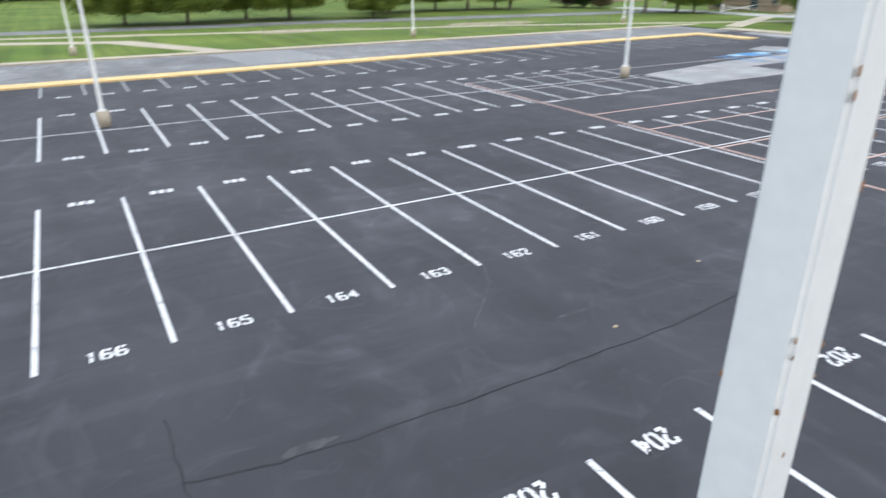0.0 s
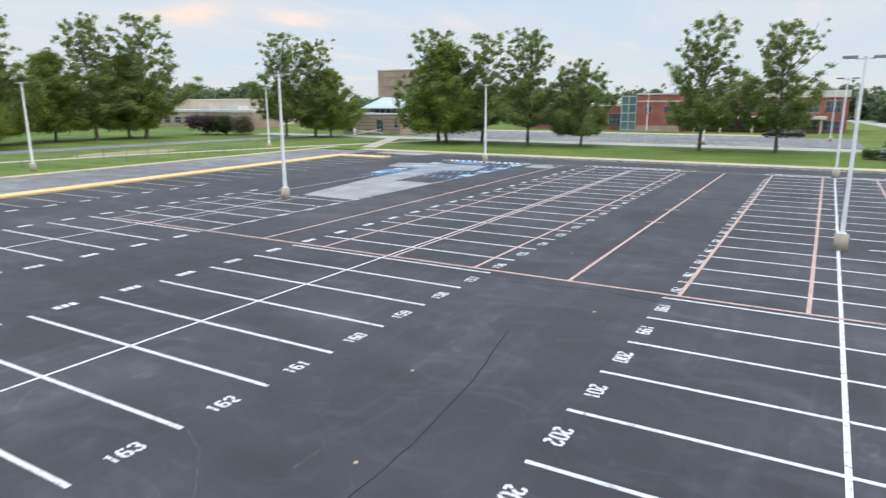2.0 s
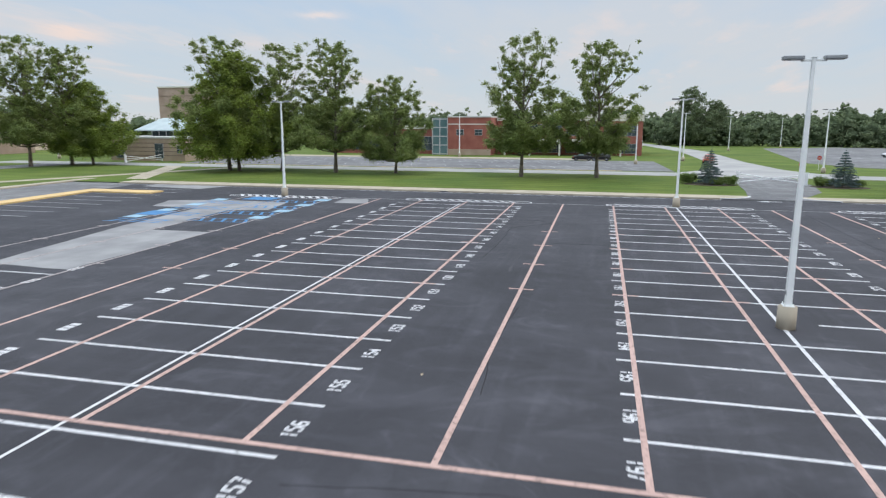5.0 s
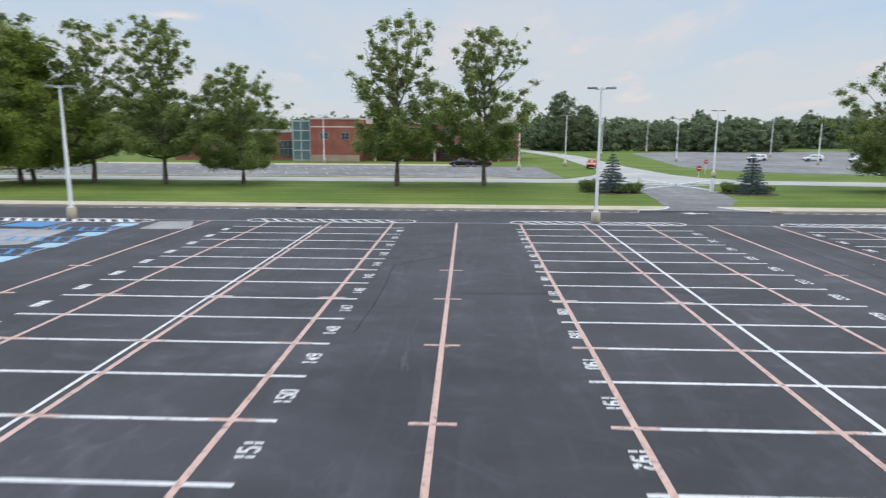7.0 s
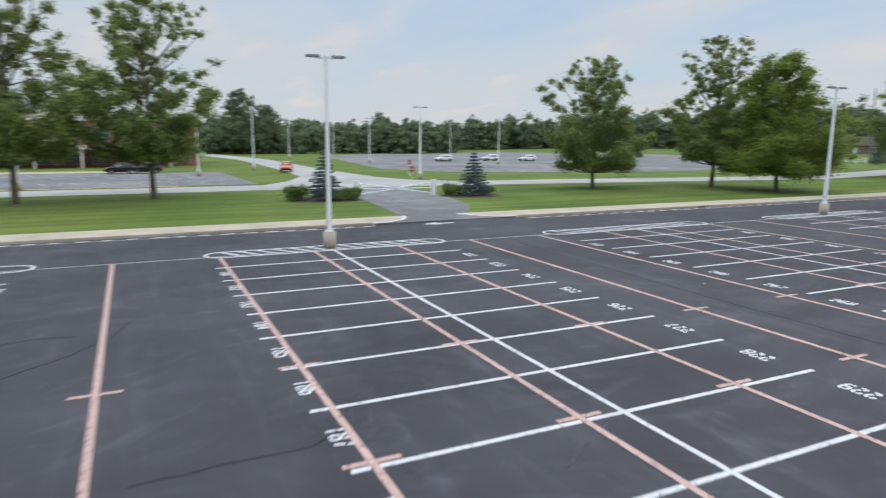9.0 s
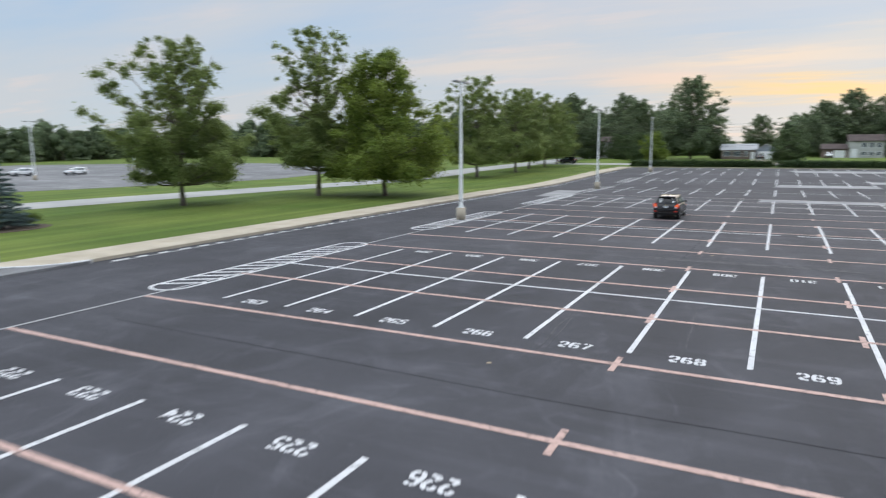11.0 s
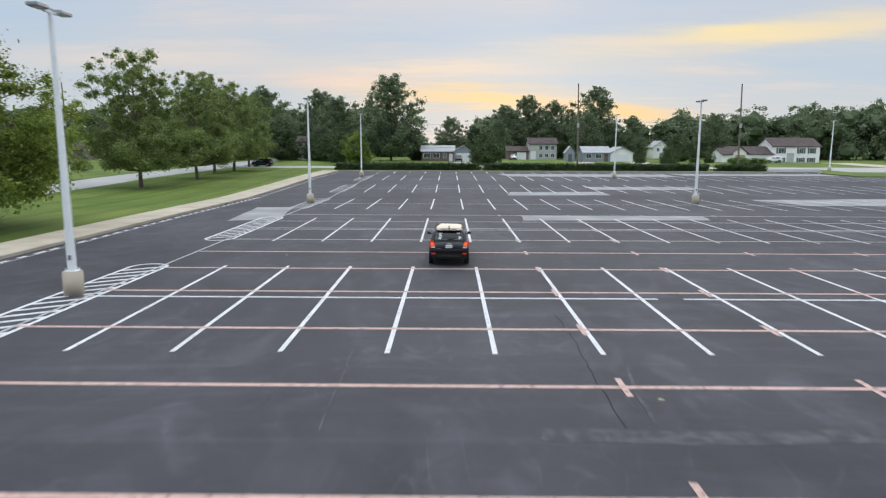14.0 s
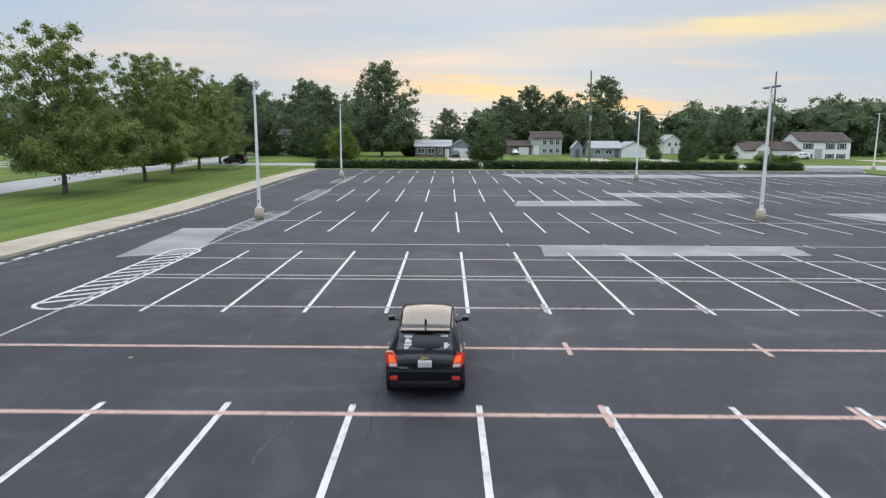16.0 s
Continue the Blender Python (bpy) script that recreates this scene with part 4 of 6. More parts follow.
windows_west(school, 175.95, [1 + 4.4 * i for i in range(7)], 0.6, 2.9, 3.4)
windows_west(school, 167.95, [36.0, 40.5], 4.8, 6.2, 1.8)
block("wall", school, 172, 205, 47.6, 75, 0, 6.2, BRICK)
block("trim", school, 171.8, 205.2, 47.65, 75.2, 6.2, 6.9, CREAM)
windows_west(school, 171.95, [50 + 4.6 * i for i in range(6)], 1.0, 4.4, 3.2)

TEAL_ROOF = material("pale teal metal roof", (0.34, 0.42, 0.43), (0.42, 0.50, 0.50), scale=0.5, rough=0.45, fine=0.06, fine_scale=4)
hall = thing("school_hall", pose(0, 0, 0), "tan brick school hall with pale teal roof and tall windows", "building")
block("wall", hall, 126, 148, 86.5, 103.5, 0, 4.5, TAN)
block("trim", hall, 125.8, 148.2, 86.3, 103.7, 4.5, 4.85, ROOF_GREY)
for z in (1.1, 1.9, 2.7, 3.5):
    block("band", hall, 125.94, 126.05, 86.6, 103.4, z, z + 0.14, BROWN_BAND)
windows_west(hall, 125.95, [101.2, 92.2], 0.6, 3.5, 1.9)
windows_west(hall, 125.95, [87.6], 1.6, 3.2, 1.1)
block("clerestory", hall, 133, 147, 87, 99, 4.85, 6.1, GLASS, "dark strip of clerestory windows")
for y in np.linspace(87, 98.8, 8):
    block("mullion", hall, 132.94, 133.06, y, y + 0.16, 4.85, 6.1, FRAME)
bm = bmesh.new()
prof = [(131.6, 6.1), (141.0, 8.6), (148.6, 8.6), (148.6, 8.3), (141.0, 8.3), (131.6, 5.85)]
ends = [[bm.verts.new((x, y, z)) for x, z in prof] for y in (86.4, 102.0)]
for i in range(6):
    bm.faces.new((ends[0][i], ends[0][(i + 1) % 6], ends[1][(i + 1) % 6], ends[1][i]))
for e in ends:
    bm.faces.new(e)
bmesh.ops.recalc_face_normals(bm, faces=bm.faces)
part("roof", bm, TEAL_ROOF, hall, "sloping pale teal metal roof")
tower = thing("school_tower", pose(0, 0, 0), "tall blank buff brick tower behind the school hall", "building")
block("wall", tower, 170, 184, 109.5, 124.3, 0, 16.8, BUFF)
block("trim", tower, 169.8, 184.2, 109.3, 124.5, 16.8, 17.15, CREAM)
for z in (5.0, 8.5, 12.0, 14.6):
    block("band", tower, 169.93, 170.05, 109.6, 124.2, z, z + 0.16, BROWN_BAND)
annex = thing("school_annex", pose(0, 0, 0), "long low cream building with flat roof", "building")
block("wall", annex, 150, 176, 158, 196, 0, 8.2, PALE_WALL)
block("trim", annex, 149.8, 176.2, 157.8, 196.2, 8.2, 8.6, CREAM)
block("wall", annex, 138, 149.7, 146, 188, 0, 4.6, BUFF)
block("trim", annex, 137.8, 149.75, 145.8, 188.2, 4.6, 5.3, ROOF_GREY)
block("roof_unit", annex, 142, 146, 156, 162, 5.3, 6.5, ROOF_GREY)
block("roof_unit", annex, 143, 147, 170, 174, 5.3, 6.3, FRAME)
windows_west(annex, 137.95, [149 + 5 * i for i in range(8)], 1.2, 3.2, 3.0)

# ---- stall numbers ----
STENCIL = {"0": (((0.40, 0), (0.14, 0.06), (0, 0.25), (0, 0.75), (0.14, 0.94), (0.40, 1)), ((0.60, 0), (0.86, 0.06), (1, 0.25), (1, 0.75), (0.86, 0.94), (0.60, 1))),
           "1": (((0.5, 0), (0.5, 0.46)), ((0.5, 0.54), (0.5, 1.0), (0.2, 0.84))),
           "2": (((0, 0.72), (0.12, 0.93), (0.42, 1)), ((0.58, 1), (0.88, 0.93), (1, 0.72), (0.86, 0.52), (0.62, 0.38)), ((0.48, 0.31), (0.1, 0.06)), ((0.16, 0), (1, 0))),
           "3": (((0, 0.80), (0.14, 0.95), (0.44, 1)), ((0.58, 1), (0.88, 0.93), (0.97, 0.75), (0.85, 0.57), (0.45, 0.52)), ((0.85, 0.46), (1, 0.26), (0.88, 0.07), (0.58, 0)), ((0.42, 0), (0.12, 0.05), (0, 0.22))),
           "4": (((0.72, 0), (0.72, 0.26)), ((0.72, 0.40), (0.72, 1), (0.42, 0.74)), ((0.34, 0.66), (0, 0.33)), ((0.08, 0.30), (1, 0.30))),
           "5": (((0.95, 1), (0.55, 1)), ((0.42, 1), (0.06, 1), (0.02, 0.58), (0.44, 0.62)), ((0.58, 0.61), (0.9, 0.52), (1, 0.30), (0.88, 0.07), (0.56, 0)), ((0.42, 0), (0.12, 0.05), (0, 0.2))),
           "6": (((0.95, 0.88), (0.60, 1)), ((0.44, 1), (0.14, 0.92), (0, 0.6), (0, 0.25), (0.14, 0.05), (0.42, 0)), ((0.58, 0), (0.88, 0.06), (1, 0.28), (0.88, 0.5), (0.2, 0.52))),
           "7": (((0, 1), (0.42, 1)), ((0.56, 1), (1, 1), (0.72, 0.58)), ((0.66, 0.48), (0.36, 0))),
           "8": (((0.42, 0), (0.1, 0.06), (0, 0.26), (0.16, 0.48)), ((0.58, 0), (0.9, 0.06), (1, 0.26), (0.84, 0.48), (0.3, 0.53)), ((0.42, 1), (0.12, 0.93), (0.05, 0.76), (0.16, 0.6)), ((0.58, 1), (0.88, 0.93), (0.95, 0.76), (0.84, 0.6))),
           "9": (((0.05, 0.12), (0.40, 0)), ((0.56, 0), (0.86, 0.08), (1, 0.4), (1, 0.75), (0.86, 0.95), (0.58, 1)), ((0.42, 1), (0.12, 0.94), (0, 0.72), (0.12, 0.5), (0.8, 0.48)))}
number_cache = {}


def number_mesh(text):
    """Stencilled digits of broad strokes with the stencil's gaps."""
    if text not in number_cache:
        bm = bmesh.new()
        wide, tall, pitch, half, layer = 0.20, 0.42, 0.30, 0.043, 0
        for c, digit in enumerate(text):
            x0 = (c - (len(text) - 1) / 2) * pitch - wide / 2
            for line in STENCIL[digit]:
                layer += 1
                pts = [Vector((x0 + u * wide, (v - 0.5) * tall)) for u, v in line]
                sides = []
                for i, p in enumerate(pts):
                    d = (pts[min(i + 1, len(pts) - 1)] - pts[max(i - 1, 0)]).normalized()
                    q = Vector((-d.y, d.x)) * half
                    z = 0.002 + 0.0002 * layer
                    sides.append((bm.verts.new((p.x + q.x, p.y + q.y, z)), bm.verts.new((p.x - q.x, p.y - q.y, z))))
                faces = [bm.faces.new((a[0], a[1], b[1], b[0])) for a, b in zip(sides, sides[1:])]
                ex = bmesh.ops.extrude_face_region(bm, geom=faces)
                for v in (g for g in ex["geom"] if isinstance(g, bmesh.types.BMVert)):
                    v.co.z -= 0.004
        bmesh.ops.recalc_face_normals(bm, faces=bm.faces)
        me = bpy.data.meshes.new("stall_number")
        bm.to_mesh(me)
        bm.free()
        me.materials.append(WHITE)
        number_cache[text] = me
    return number_cache[text]


def stall_number(text, x, y, turn):
    ob = new("stall_number", number_mesh(text))
    ob.matrix_basis = pose(x, y, rise(y) + 0.006, 0, 0, turn)
    ob.parent = lot


def number_bars(x, y):
    """A number too faint to read: three short bars."""
    bm = bmesh.new()
    for i in (-1, 0, 1):
        box(bm, x + i * 0.3 - 0.11, x + i * 0.3 + 0.11, y - 0.20, y + 0.20, rise(y) + 0.003, rise(y) + 0.008)
    part("number_bars", bm, WHITE, lot)


for k in range(-21, 6):
    mid = X0 + L * (k - 0.5)
    stall_number(str(164 - (k + 19)), mid, 14.28, 0)
    stall_number(str(204 - (k + 18)), mid, 6.22, 180)
    number_bars(mid, 26.0)
    if mid < 42:
        number_bars(mid, 33.3)
        number_bars(mid, 44.6)
        number_bars(mid, 51.6)
    if k > -13:
        stall_number(str(227 - k), mid, -5.25, 0)
        stall_number(str(267 - k + 1), mid, -13.05, 180)
        stall_number(str(309 - k), mid, -24.75, 0)

# ---- patches, bays and marks on the asphalt ----
TAR = material("black crack sealant", (0.027, 0.027, 0.030), (0.042, 0.042, 0.046), scale=1.2, rough=0.95, fine=0.2, specular=0.1)
SCUFF = material("pale scuffed asphalt", (0.044, 0.044, 0.050), (0.084, 0.084, 0.090), scale=2.5, lo=0.42, hi=0.64, rough=0.82, fine=0.3, fine_scale=20, bump=0.35, bump_scale=110, specular=0.35)


def wobble(pts, amount, seed, n=5):
    rng = random.Random(seed)
    out = []
    for a, b in zip(pts, pts[1:]):
        for i in range(n):
            f = i / n
            out.append((a[0] + (b[0] - a[0]) * f + rng.uniform(-amount, amount), a[1] + (b[1] - a[1]) * f + rng.uniform(-amount, amount)))
    out.append(pts[-1])
    return out


for i, (pts, w) in enumerate((([(0.2, 9.3), (1.7, 9.0), (3.6, 8.9), (7.5, 8.9), (11.1, 8.95), (15, 9.4), (19, 10.2)], 0.045), ([(0.2, 11.2), (0.2, 9.2), (0.4, 8.0)], 0.03), ([(48.5, 13.5), (53, 13.3), (59.8, 13.4)], 0.035),
                              ([(54.0, 9.9), (54.1, 8.0), (54.1, 6.8), (54.6, 6.1)], 0.055), ([(24.5, 13.5), (25.2, 9.0), (24.8, 6.5)], 0.025), ([(63.4, -48), (63.4, -46.4), (63.4, -43)], 0.014), ([(59.0, -36.5), (58.9, -33.7), (59.0, -31.3), (59.0, -28.2)], 0.025), ([(30, -9), (45, -9.4), (60, -9.2), (73, -9.5)], 0.03), ([(30, 10.2), (34, 10.6), (39, 10.3)], 0.03), ([(59.4, 13.4), (60.5, 12.6), (61.7, 11.3), (63.1, 10.3), (64.5, 9.9)], 0.045), ([(63.4, 13.2), (63.7, 12.3), (63.5, 11.2)], 0.04))):
    stroke("crack_seal", wobble(pts, 0.035, i, 7), w, TAR, lot, 0.0046 + 0.00003 * i)
for i, (pts, w) in enumerate((([(60.55, -12.2), (60.75, -15.5), (60.95, -19.0)], 0.05), ([(60.40, -12.6), (60.62, -15.8), (60.80, -18.4)], 0.03), ([(57.2, -14), (57.35, -18)], 0.04), ([(64.7, -28), (64.75, -31.5), (64.9, -35)], 0.04),
                              ([(67.7, -50.2), (67.4, -48.0)], 0.06), ([(64.9, -44.2), (65.3, -42.5), (65.3, -41.6)], 0.06), ([(59.9, -50.2), (60.1, -47.6)], 0.07), ([(60.6, -27.9), (58.5, -27.8), (57.0, -27.8), (55.2, -27.9), (52.0, -27.7)], 0.55), ([(58.0, -31.8), (58.3, -30.2), (58.4, -28.4)], 0.09), ([(58.8, -56.1), (59.1, -53.7), (58.9, -51.9), (59.4, -50.2), (60.0, -49.0)], 0.09), ([(59.3, -49.9), (58.8, -48.6)], 0.07), ([(7.0, 11.2), (8.6, 13.0), (9.6, 15.2)], 0.04), ([(51.5, 3.0), (52.6, 1.2)], 0.05), ([(45.2, 11.4), (47.4, 11.7), (50.1, 11.5)], 0.04))):
    stroke("scuff_streak", wobble(pts, 0.03, 30 + i, 6), w, SCUFF, lot, 0.0051 + 0.00006 * i)
for i, (x, y, lx, ly) in enumerate(((2.3, 9.15, 1.2, 0.35), (9.5, 10.6, 1.2, 0.2), (57.3, -21.5, 0.5, 1.6), (66.3, -20.5, 0.5, 1.5), (46, 11.6, 2.0, 0.2), (17.5, 11.3, 1.6, 0.2))):
    rng = random.Random(i)
    slab("scuff", [(x + lx * rng.uniform(0.6, 1) * math.cos(a) * 0.5, y + ly * rng.uniform(0.5, 1) * math.sin(a) * 0.5) for a in np.linspace(0, 2 * math.pi, 14, endpoint=False)], 0.0042, SCUFF, lot, thick=0.003)

patches = ([(40.6, 38.9), (40.3, 33.6), (52.5, 33.2), (52.4, 37.8), (63.1, 38.6), (64.2, 35.2), (69.8, 36.1), (70.0, 43.1), (68.4, 48.1), (64.1, 46.8), (64.0, 42.0), (53.5, 41.2)],
           [(70.6, 31.8), (70.7, 28.4), (74.5, 29.8), (74.1, 32.1)], [(79, 52), (84.8, 49.7), (85.6, 60.5), (80.4, 60.5)], [(78.0, -62.2), (74.7, -63.6), (75.9, -73.1), (79.0, -72.9)],
           [(56.8, -66.5), (42.8, -66.8), (43.3, -63.8), (57.0, -63.2)], [(55.3, -92.4), (44.5, -93.1), (44.4, -88.8), (56.0, -88.1)],
           [(45.2, -100.6), (31.5, -100.8), (31.8, -96.4), (44.5, -96.2)], [(54.1, -129), (25.3, -129.2), (25.6, -121.5), (52.8, -121.4)], [(31, -84.2), (8, -86.5), (6, -79), (29, -77.0)], [(24, -131), (-3, -132), (-3, -126), (23, -125)])
for i, pts in enumerate(patches):
    slab("patch", wobble([*pts, pts[0]], 0.07, 50 + i, 4)[:-1], 0.0035, PATCH, lot, thick=0.003)
# two rows of blue bays, back to back: a pale symbol at each mouth, hatched aisles between
for i in range(4):
    for mouth, sign, x in ((32.95, 1, 59.8 + 4.14 * i), (44.4, -1, 58.1 + 4.05 * i)):
        slab("bay_symbol", [(x - 0.75, min(mouth, mouth + sign * 1.4)), (x + 0.75, min(mouth, mouth + sign * 1.4)), (x + 0.75, max(mouth, mouth + sign * 1.4)), (x - 0.75, max(mouth, mouth + sign * 1.4))], 0.0115, PALE_BLUE, lot, thick=0.003)
        for xx in (x - 1.25, x - 2.75):
            stroke("bay_edge", [(xx, mouth), (xx, mouth + sign * 5.2)], 0.11, BLUE, lot, 0.009)
        for k in range(5):
            y = mouth + sign * (0.3 + 0.95 * k)
            slab("bay_hatch", [(x - 2.7, y), (x - 1.3, y + sign * 0.55), (x - 1.3, y + sign * 0.80), (x - 2.7, y + sign * 0.25)][::sign], 0.0075, BLUE, lot, thick=0.003)
    stroke("bay_edge", [(57.1 + 4.14 * i, 38.3), (61.0 + 4.14 * i, 38.3)], 0.11, BLUE, lot, 0.0105)
slab("bay_field", [(59.0, 42.4), (61.3, 42.2), (61.4, 44.6), (59.1, 44.7)], 0.0060, BLUE, lot, thick=0.003)
slab("bay_field", [(70.9, 38.8), (73.2, 38.6), (73.3, 41.6), (71.0, 41.9)], 0.0060, BLUE, lot, thick=0.003)
for i in range(14):
    stroke("crossing_bar", [(15.0 + i * 0.62, 62.4), (13.4 + i * 0.62, 72.6)], 0.22, FAINT, north_road, 0.012)
capsule(73.6, 75.2, 45.0, 32.8, WHITE, 0.34)


def arrow_mark(x, y):
    slab("arrow_mark", [(x - 0.15, y - 1.1), (x + 0.15, y - 1.1), (x + 0.17, y + 0.08), (x + 0.60, y + 0.02), (x + 0.04, y + 1.15), (x - 0.58, y + 0.10), (x - 0.15, y + 0.10)], 0.009, WHITE, lot, thick=0.004)


arrow_mark(82.0, -8.9)

for y in (-34.0, -76.5, -110.0, 24.0):
    bm = bmesh.new()
    for v in box(bm, 82.95, 83.15, y - 0.45, y + 0.45, 0.01, 0.11):
        v.co.z += rise(y)
    tagged(part("kerb_inlet", bm, DARK), "dark drain inlet in the kerb face", "drain", kind="structure")

DEAD = material("dry tan leaf", (0.34, 0.27, 0.17), (0.42, 0.35, 0.24), scale=20, rough=0.9, fine=0.1)
for i, (x, y) in enumerate(((14.6, 11.2), (9.9, 9.6), (22.4, 8.3), (31.0, 12.2), (57.9, -29.6), (61.2, -10.8), (47.3, 10.4), (70.2, -47.6))):
    rng = random.Random(90 + i)
    leaf = slab("dry_leaf", [(x + 0.07 * rng.uniform(0.6, 1.2) * math.cos(a), y + 0.05 * rng.uniform(0.6, 1.2) * math.sin(a)) for a in np.linspace(0, 2 * math.pi, 9, endpoint=False)], 0.012, DEAD, thick=0.013)
    tagged(leaf, "small dry tan leaf lying on dark asphalt", "leaf", "dry leaves on the asphalt")

# ---- lawn details ----
for i, (cx, cy, rx, ry) in enumerate(((31, 96, 9, 3.5), (62, 93, 9, 4.0), (8, 101, 5, 2))):
    rng = random.Random(i)
    tagged(slab("dry_patch", [(cx + rx * rng.uniform(0.8, 1.1) * math.cos(a), cy + ry * rng.uniform(0.75, 1.1) * math.sin(a)) for a in np.linspace(0, 2 * math.pi, 22, endpoint=False)], 0.112, DRY, thick=0.05),
           "dry sandy patch worn into the lawn", "bare soil", kind="structure")
tagged(slab("pavement", [(13, 74.5), (16, 74.5), (8, 92), (-20, 104), (-60, 110), (-60, 107), (-21, 101), (5, 90)], 0.118, CONCRETE, thick=0.1), "pale concrete path across the lawn", "path", kind="structure")
tagged(slab("pavement", [(88, 66), (113, 78), (113, 81), (88, 69)], 0.122, CONCRETE, thick=0.1), "pale concrete path to the avenue", "path", kind="structure")
tagged(slab("pavement", [(112.5, 66), (112.5, 68.4), (60, 90), (-20, 108), (-20, 106), (60, 87.6)], 0.114, CONCRETE, thick=0.1), "narrow concrete path behind the lawn", "path", kind="structure")
tagged(slab("road", [(-60, 112), (40, 108), (112.4, 100), (112.4, 107), (40, 115), (-60, 119)], 0.117, OLD_ASPHALT, thick=0.1), "grey service road in front of the northern trees", "road", kind="structure")
tagged(slab("road", [(-220, -160), (112.2, -156), (112.2, -147.5), (-220, -151)], 0.117, ROAD, thick=0.1), "pale street between the hedge and the houses", "road", kind="structure")
for x0, x1 in ((62, 55), (31, 26), (18, 12), (-32, -40)):
    tagged(slab("pavement", [(x0, -158), (x1, -158), (x1, -184), (x0, -184)], 0.13, CONCRETE, thick=0.1), "pale concrete driveway of a house", "driveway", kind="structure")

tagged(slab("road", [(-12, -138.6), (-70, -138.6), (-70, -151.2), (-12, -151.2)], 0.121, ROAD, thick=0.1), "pale paved opening between the lot and the street", "road", kind="structure")
# tufts of grass near the kerb and round the posts
rng = np.random.default_rng(5)


def grass_tufts(name, n, xa, xb, ya, yb, label):
    x, y = rng.uniform(xa, xb, n), rng.uniform(ya, yb, n)
    a, h, w = rng.uniform(0, math.pi, n), rng.uniform(0.015, 0.04, n), rng.uniform(0.008, 0.02, n)
    zz = np.array([rise(v) for v in y]) + 0.095
    bend = rng.normal(0, 0.03, (n, 2))
    p = np.stack([np.stack([x - w * np.cos(a), y - w * np.sin(a), zz], 1), np.stack([x + w * np.cos(a), y + w * np.sin(a), zz], 1), np.stack([x + bend[:, 0], y + bend[:, 1], zz + h], 1)], 1)
    me = bpy.data.meshes.new(name)
    me.vertices.add(n * 3)
    me.vertices.foreach_set("co", p.reshape(-1))
    me.loops.add(n * 3)
    me.loops.foreach_set("vertex_index", np.arange(n * 3, dtype=np.int32))
    me.polygons.add(n)
    me.polygons.foreach_set("loop_start", np.arange(0, n * 3, 3, dtype=np.int32))
    me.update()
    me.validate()
    me.materials.append(BLADE)
    tagged(new(name, me), label, "grass", kind="stuff")


grass_tufts("grass", 120000, 85.9, 105, -138, -18.5, "short mown grass of the eastern lawn")
grass_tufts("grass", 90000, 85.9, 111.5, -6.5, 64, "short mown grass of the eastern lawn")


# ---- conifers, shrubs and hedges ----
def spruce(seed, height, radius):
    r = np.random.default_rng(seed)
    root = thing("spruce", pose(0, 0, 0), "small blue-green spruce in a mulch bed", "tree", "spruces at the gate")
    bm = bmesh.new()
    tube(bm, [(0, 0, 0), (0, 0, height * 0.5), (0, 0, height * 0.97)], [0.09, 0.06, 0.01], 7)
    clumps = []
    for tier in range(13):
        f = (tier + 0.3) / 13
        z = height * (0.05 + 0.90 * f)
        arms = 11 - int(6 * f)
        for k in range(arms):
            a = k * 6.283 / arms + tier * 1.7 + r.uniform(-0.25, 0.25)
            q = radius * (1 - f) ** 0.85 * r.uniform(0.72, 1.12) + 0.08
            tip = (math.cos(a) * q, math.sin(a) * q, z + q * r.uniform(-0.16, 0.06))
            tube(bm, [(0, 0, z + 0.05), tip], [0.018, 0.004], 4)
            for s_ in (0.3, 0.5, 0.68, 0.84, 1.0):
                clumps.append((tip[0] * s_, tip[1] * s_, z + (tip[2] - z) * s_ + 0.03, 0.09 + 0.075 * q * (1.3 - s_)))
    clumps += [(0, 0, height * 0.97, 0.07), (0, 0, height * 1.02, 0.05)]
    part("trunk", bm, BARK, root)
    c = new("needles", leaf_mesh("needles", clumps, 17000, 0.12, SPRUCE, r, 0.6))
    c.parent = root
    return root


sp = spruce(4, 4.5, 1.75)
sp.matrix_basis = pose(99.6, -5.9, 0.1)
copy_thing(sp, pose(99.0, -20.6, 0.1, 0, 0, 120))


def bush(seed, rx, ry, h, leaves, label, mat, size=0.13, name="shrub", category="shrub", group=""):
    r = np.random.default_rng(seed)
    root = thing(name, pose(0, 0, 0), label, category, group)
    bm = bmesh.new()
    for i in range(7):
        a = r.uniform(0, 6.28)
        tube(bm, [(0.1 * math.cos(a), 0.1 * math.sin(a), 0), (rx * 0.6 * math.cos(a), ry * 0.6 * math.sin(a), h * 0.7)], [0.03, 0.01], 5)
    part("stems", bm, BARK, root)
    clumps = [(rx * r.uniform(-0.7, 0.7), ry * r.uniform(-0.7, 0.7), h * r.uniform(0.25, 0.72), h * r.uniform(0.24, 0.36)) for _ in range(26)]
    c = new("foliage", leaf_mesh("foliage", clumps, leaves, size, mat, r))
    c.parent = root
    return root


shrub = bush(1, 1.2, 1.0, 1.3, 5000, "rounded green shrub in a mulch bed by the gate", SHRUB, group="shrubs at the gate")
for i, (x, y, s_) in enumerate(((100.4, -3.6, 1.15), (99.0, -8.0, 1.0), (98.6, -6.6, 0.7), (99.8, -18.6, 1.0), (99.6, -22.4, 0.8))):
    m = pose(x, y, 0.1, 0, 0, i * 70)
    ob = shrub if i == 0 else copy_thing(shrub, m)
    ob.matrix_basis = m @ Matrix.Scale(s_, 4)
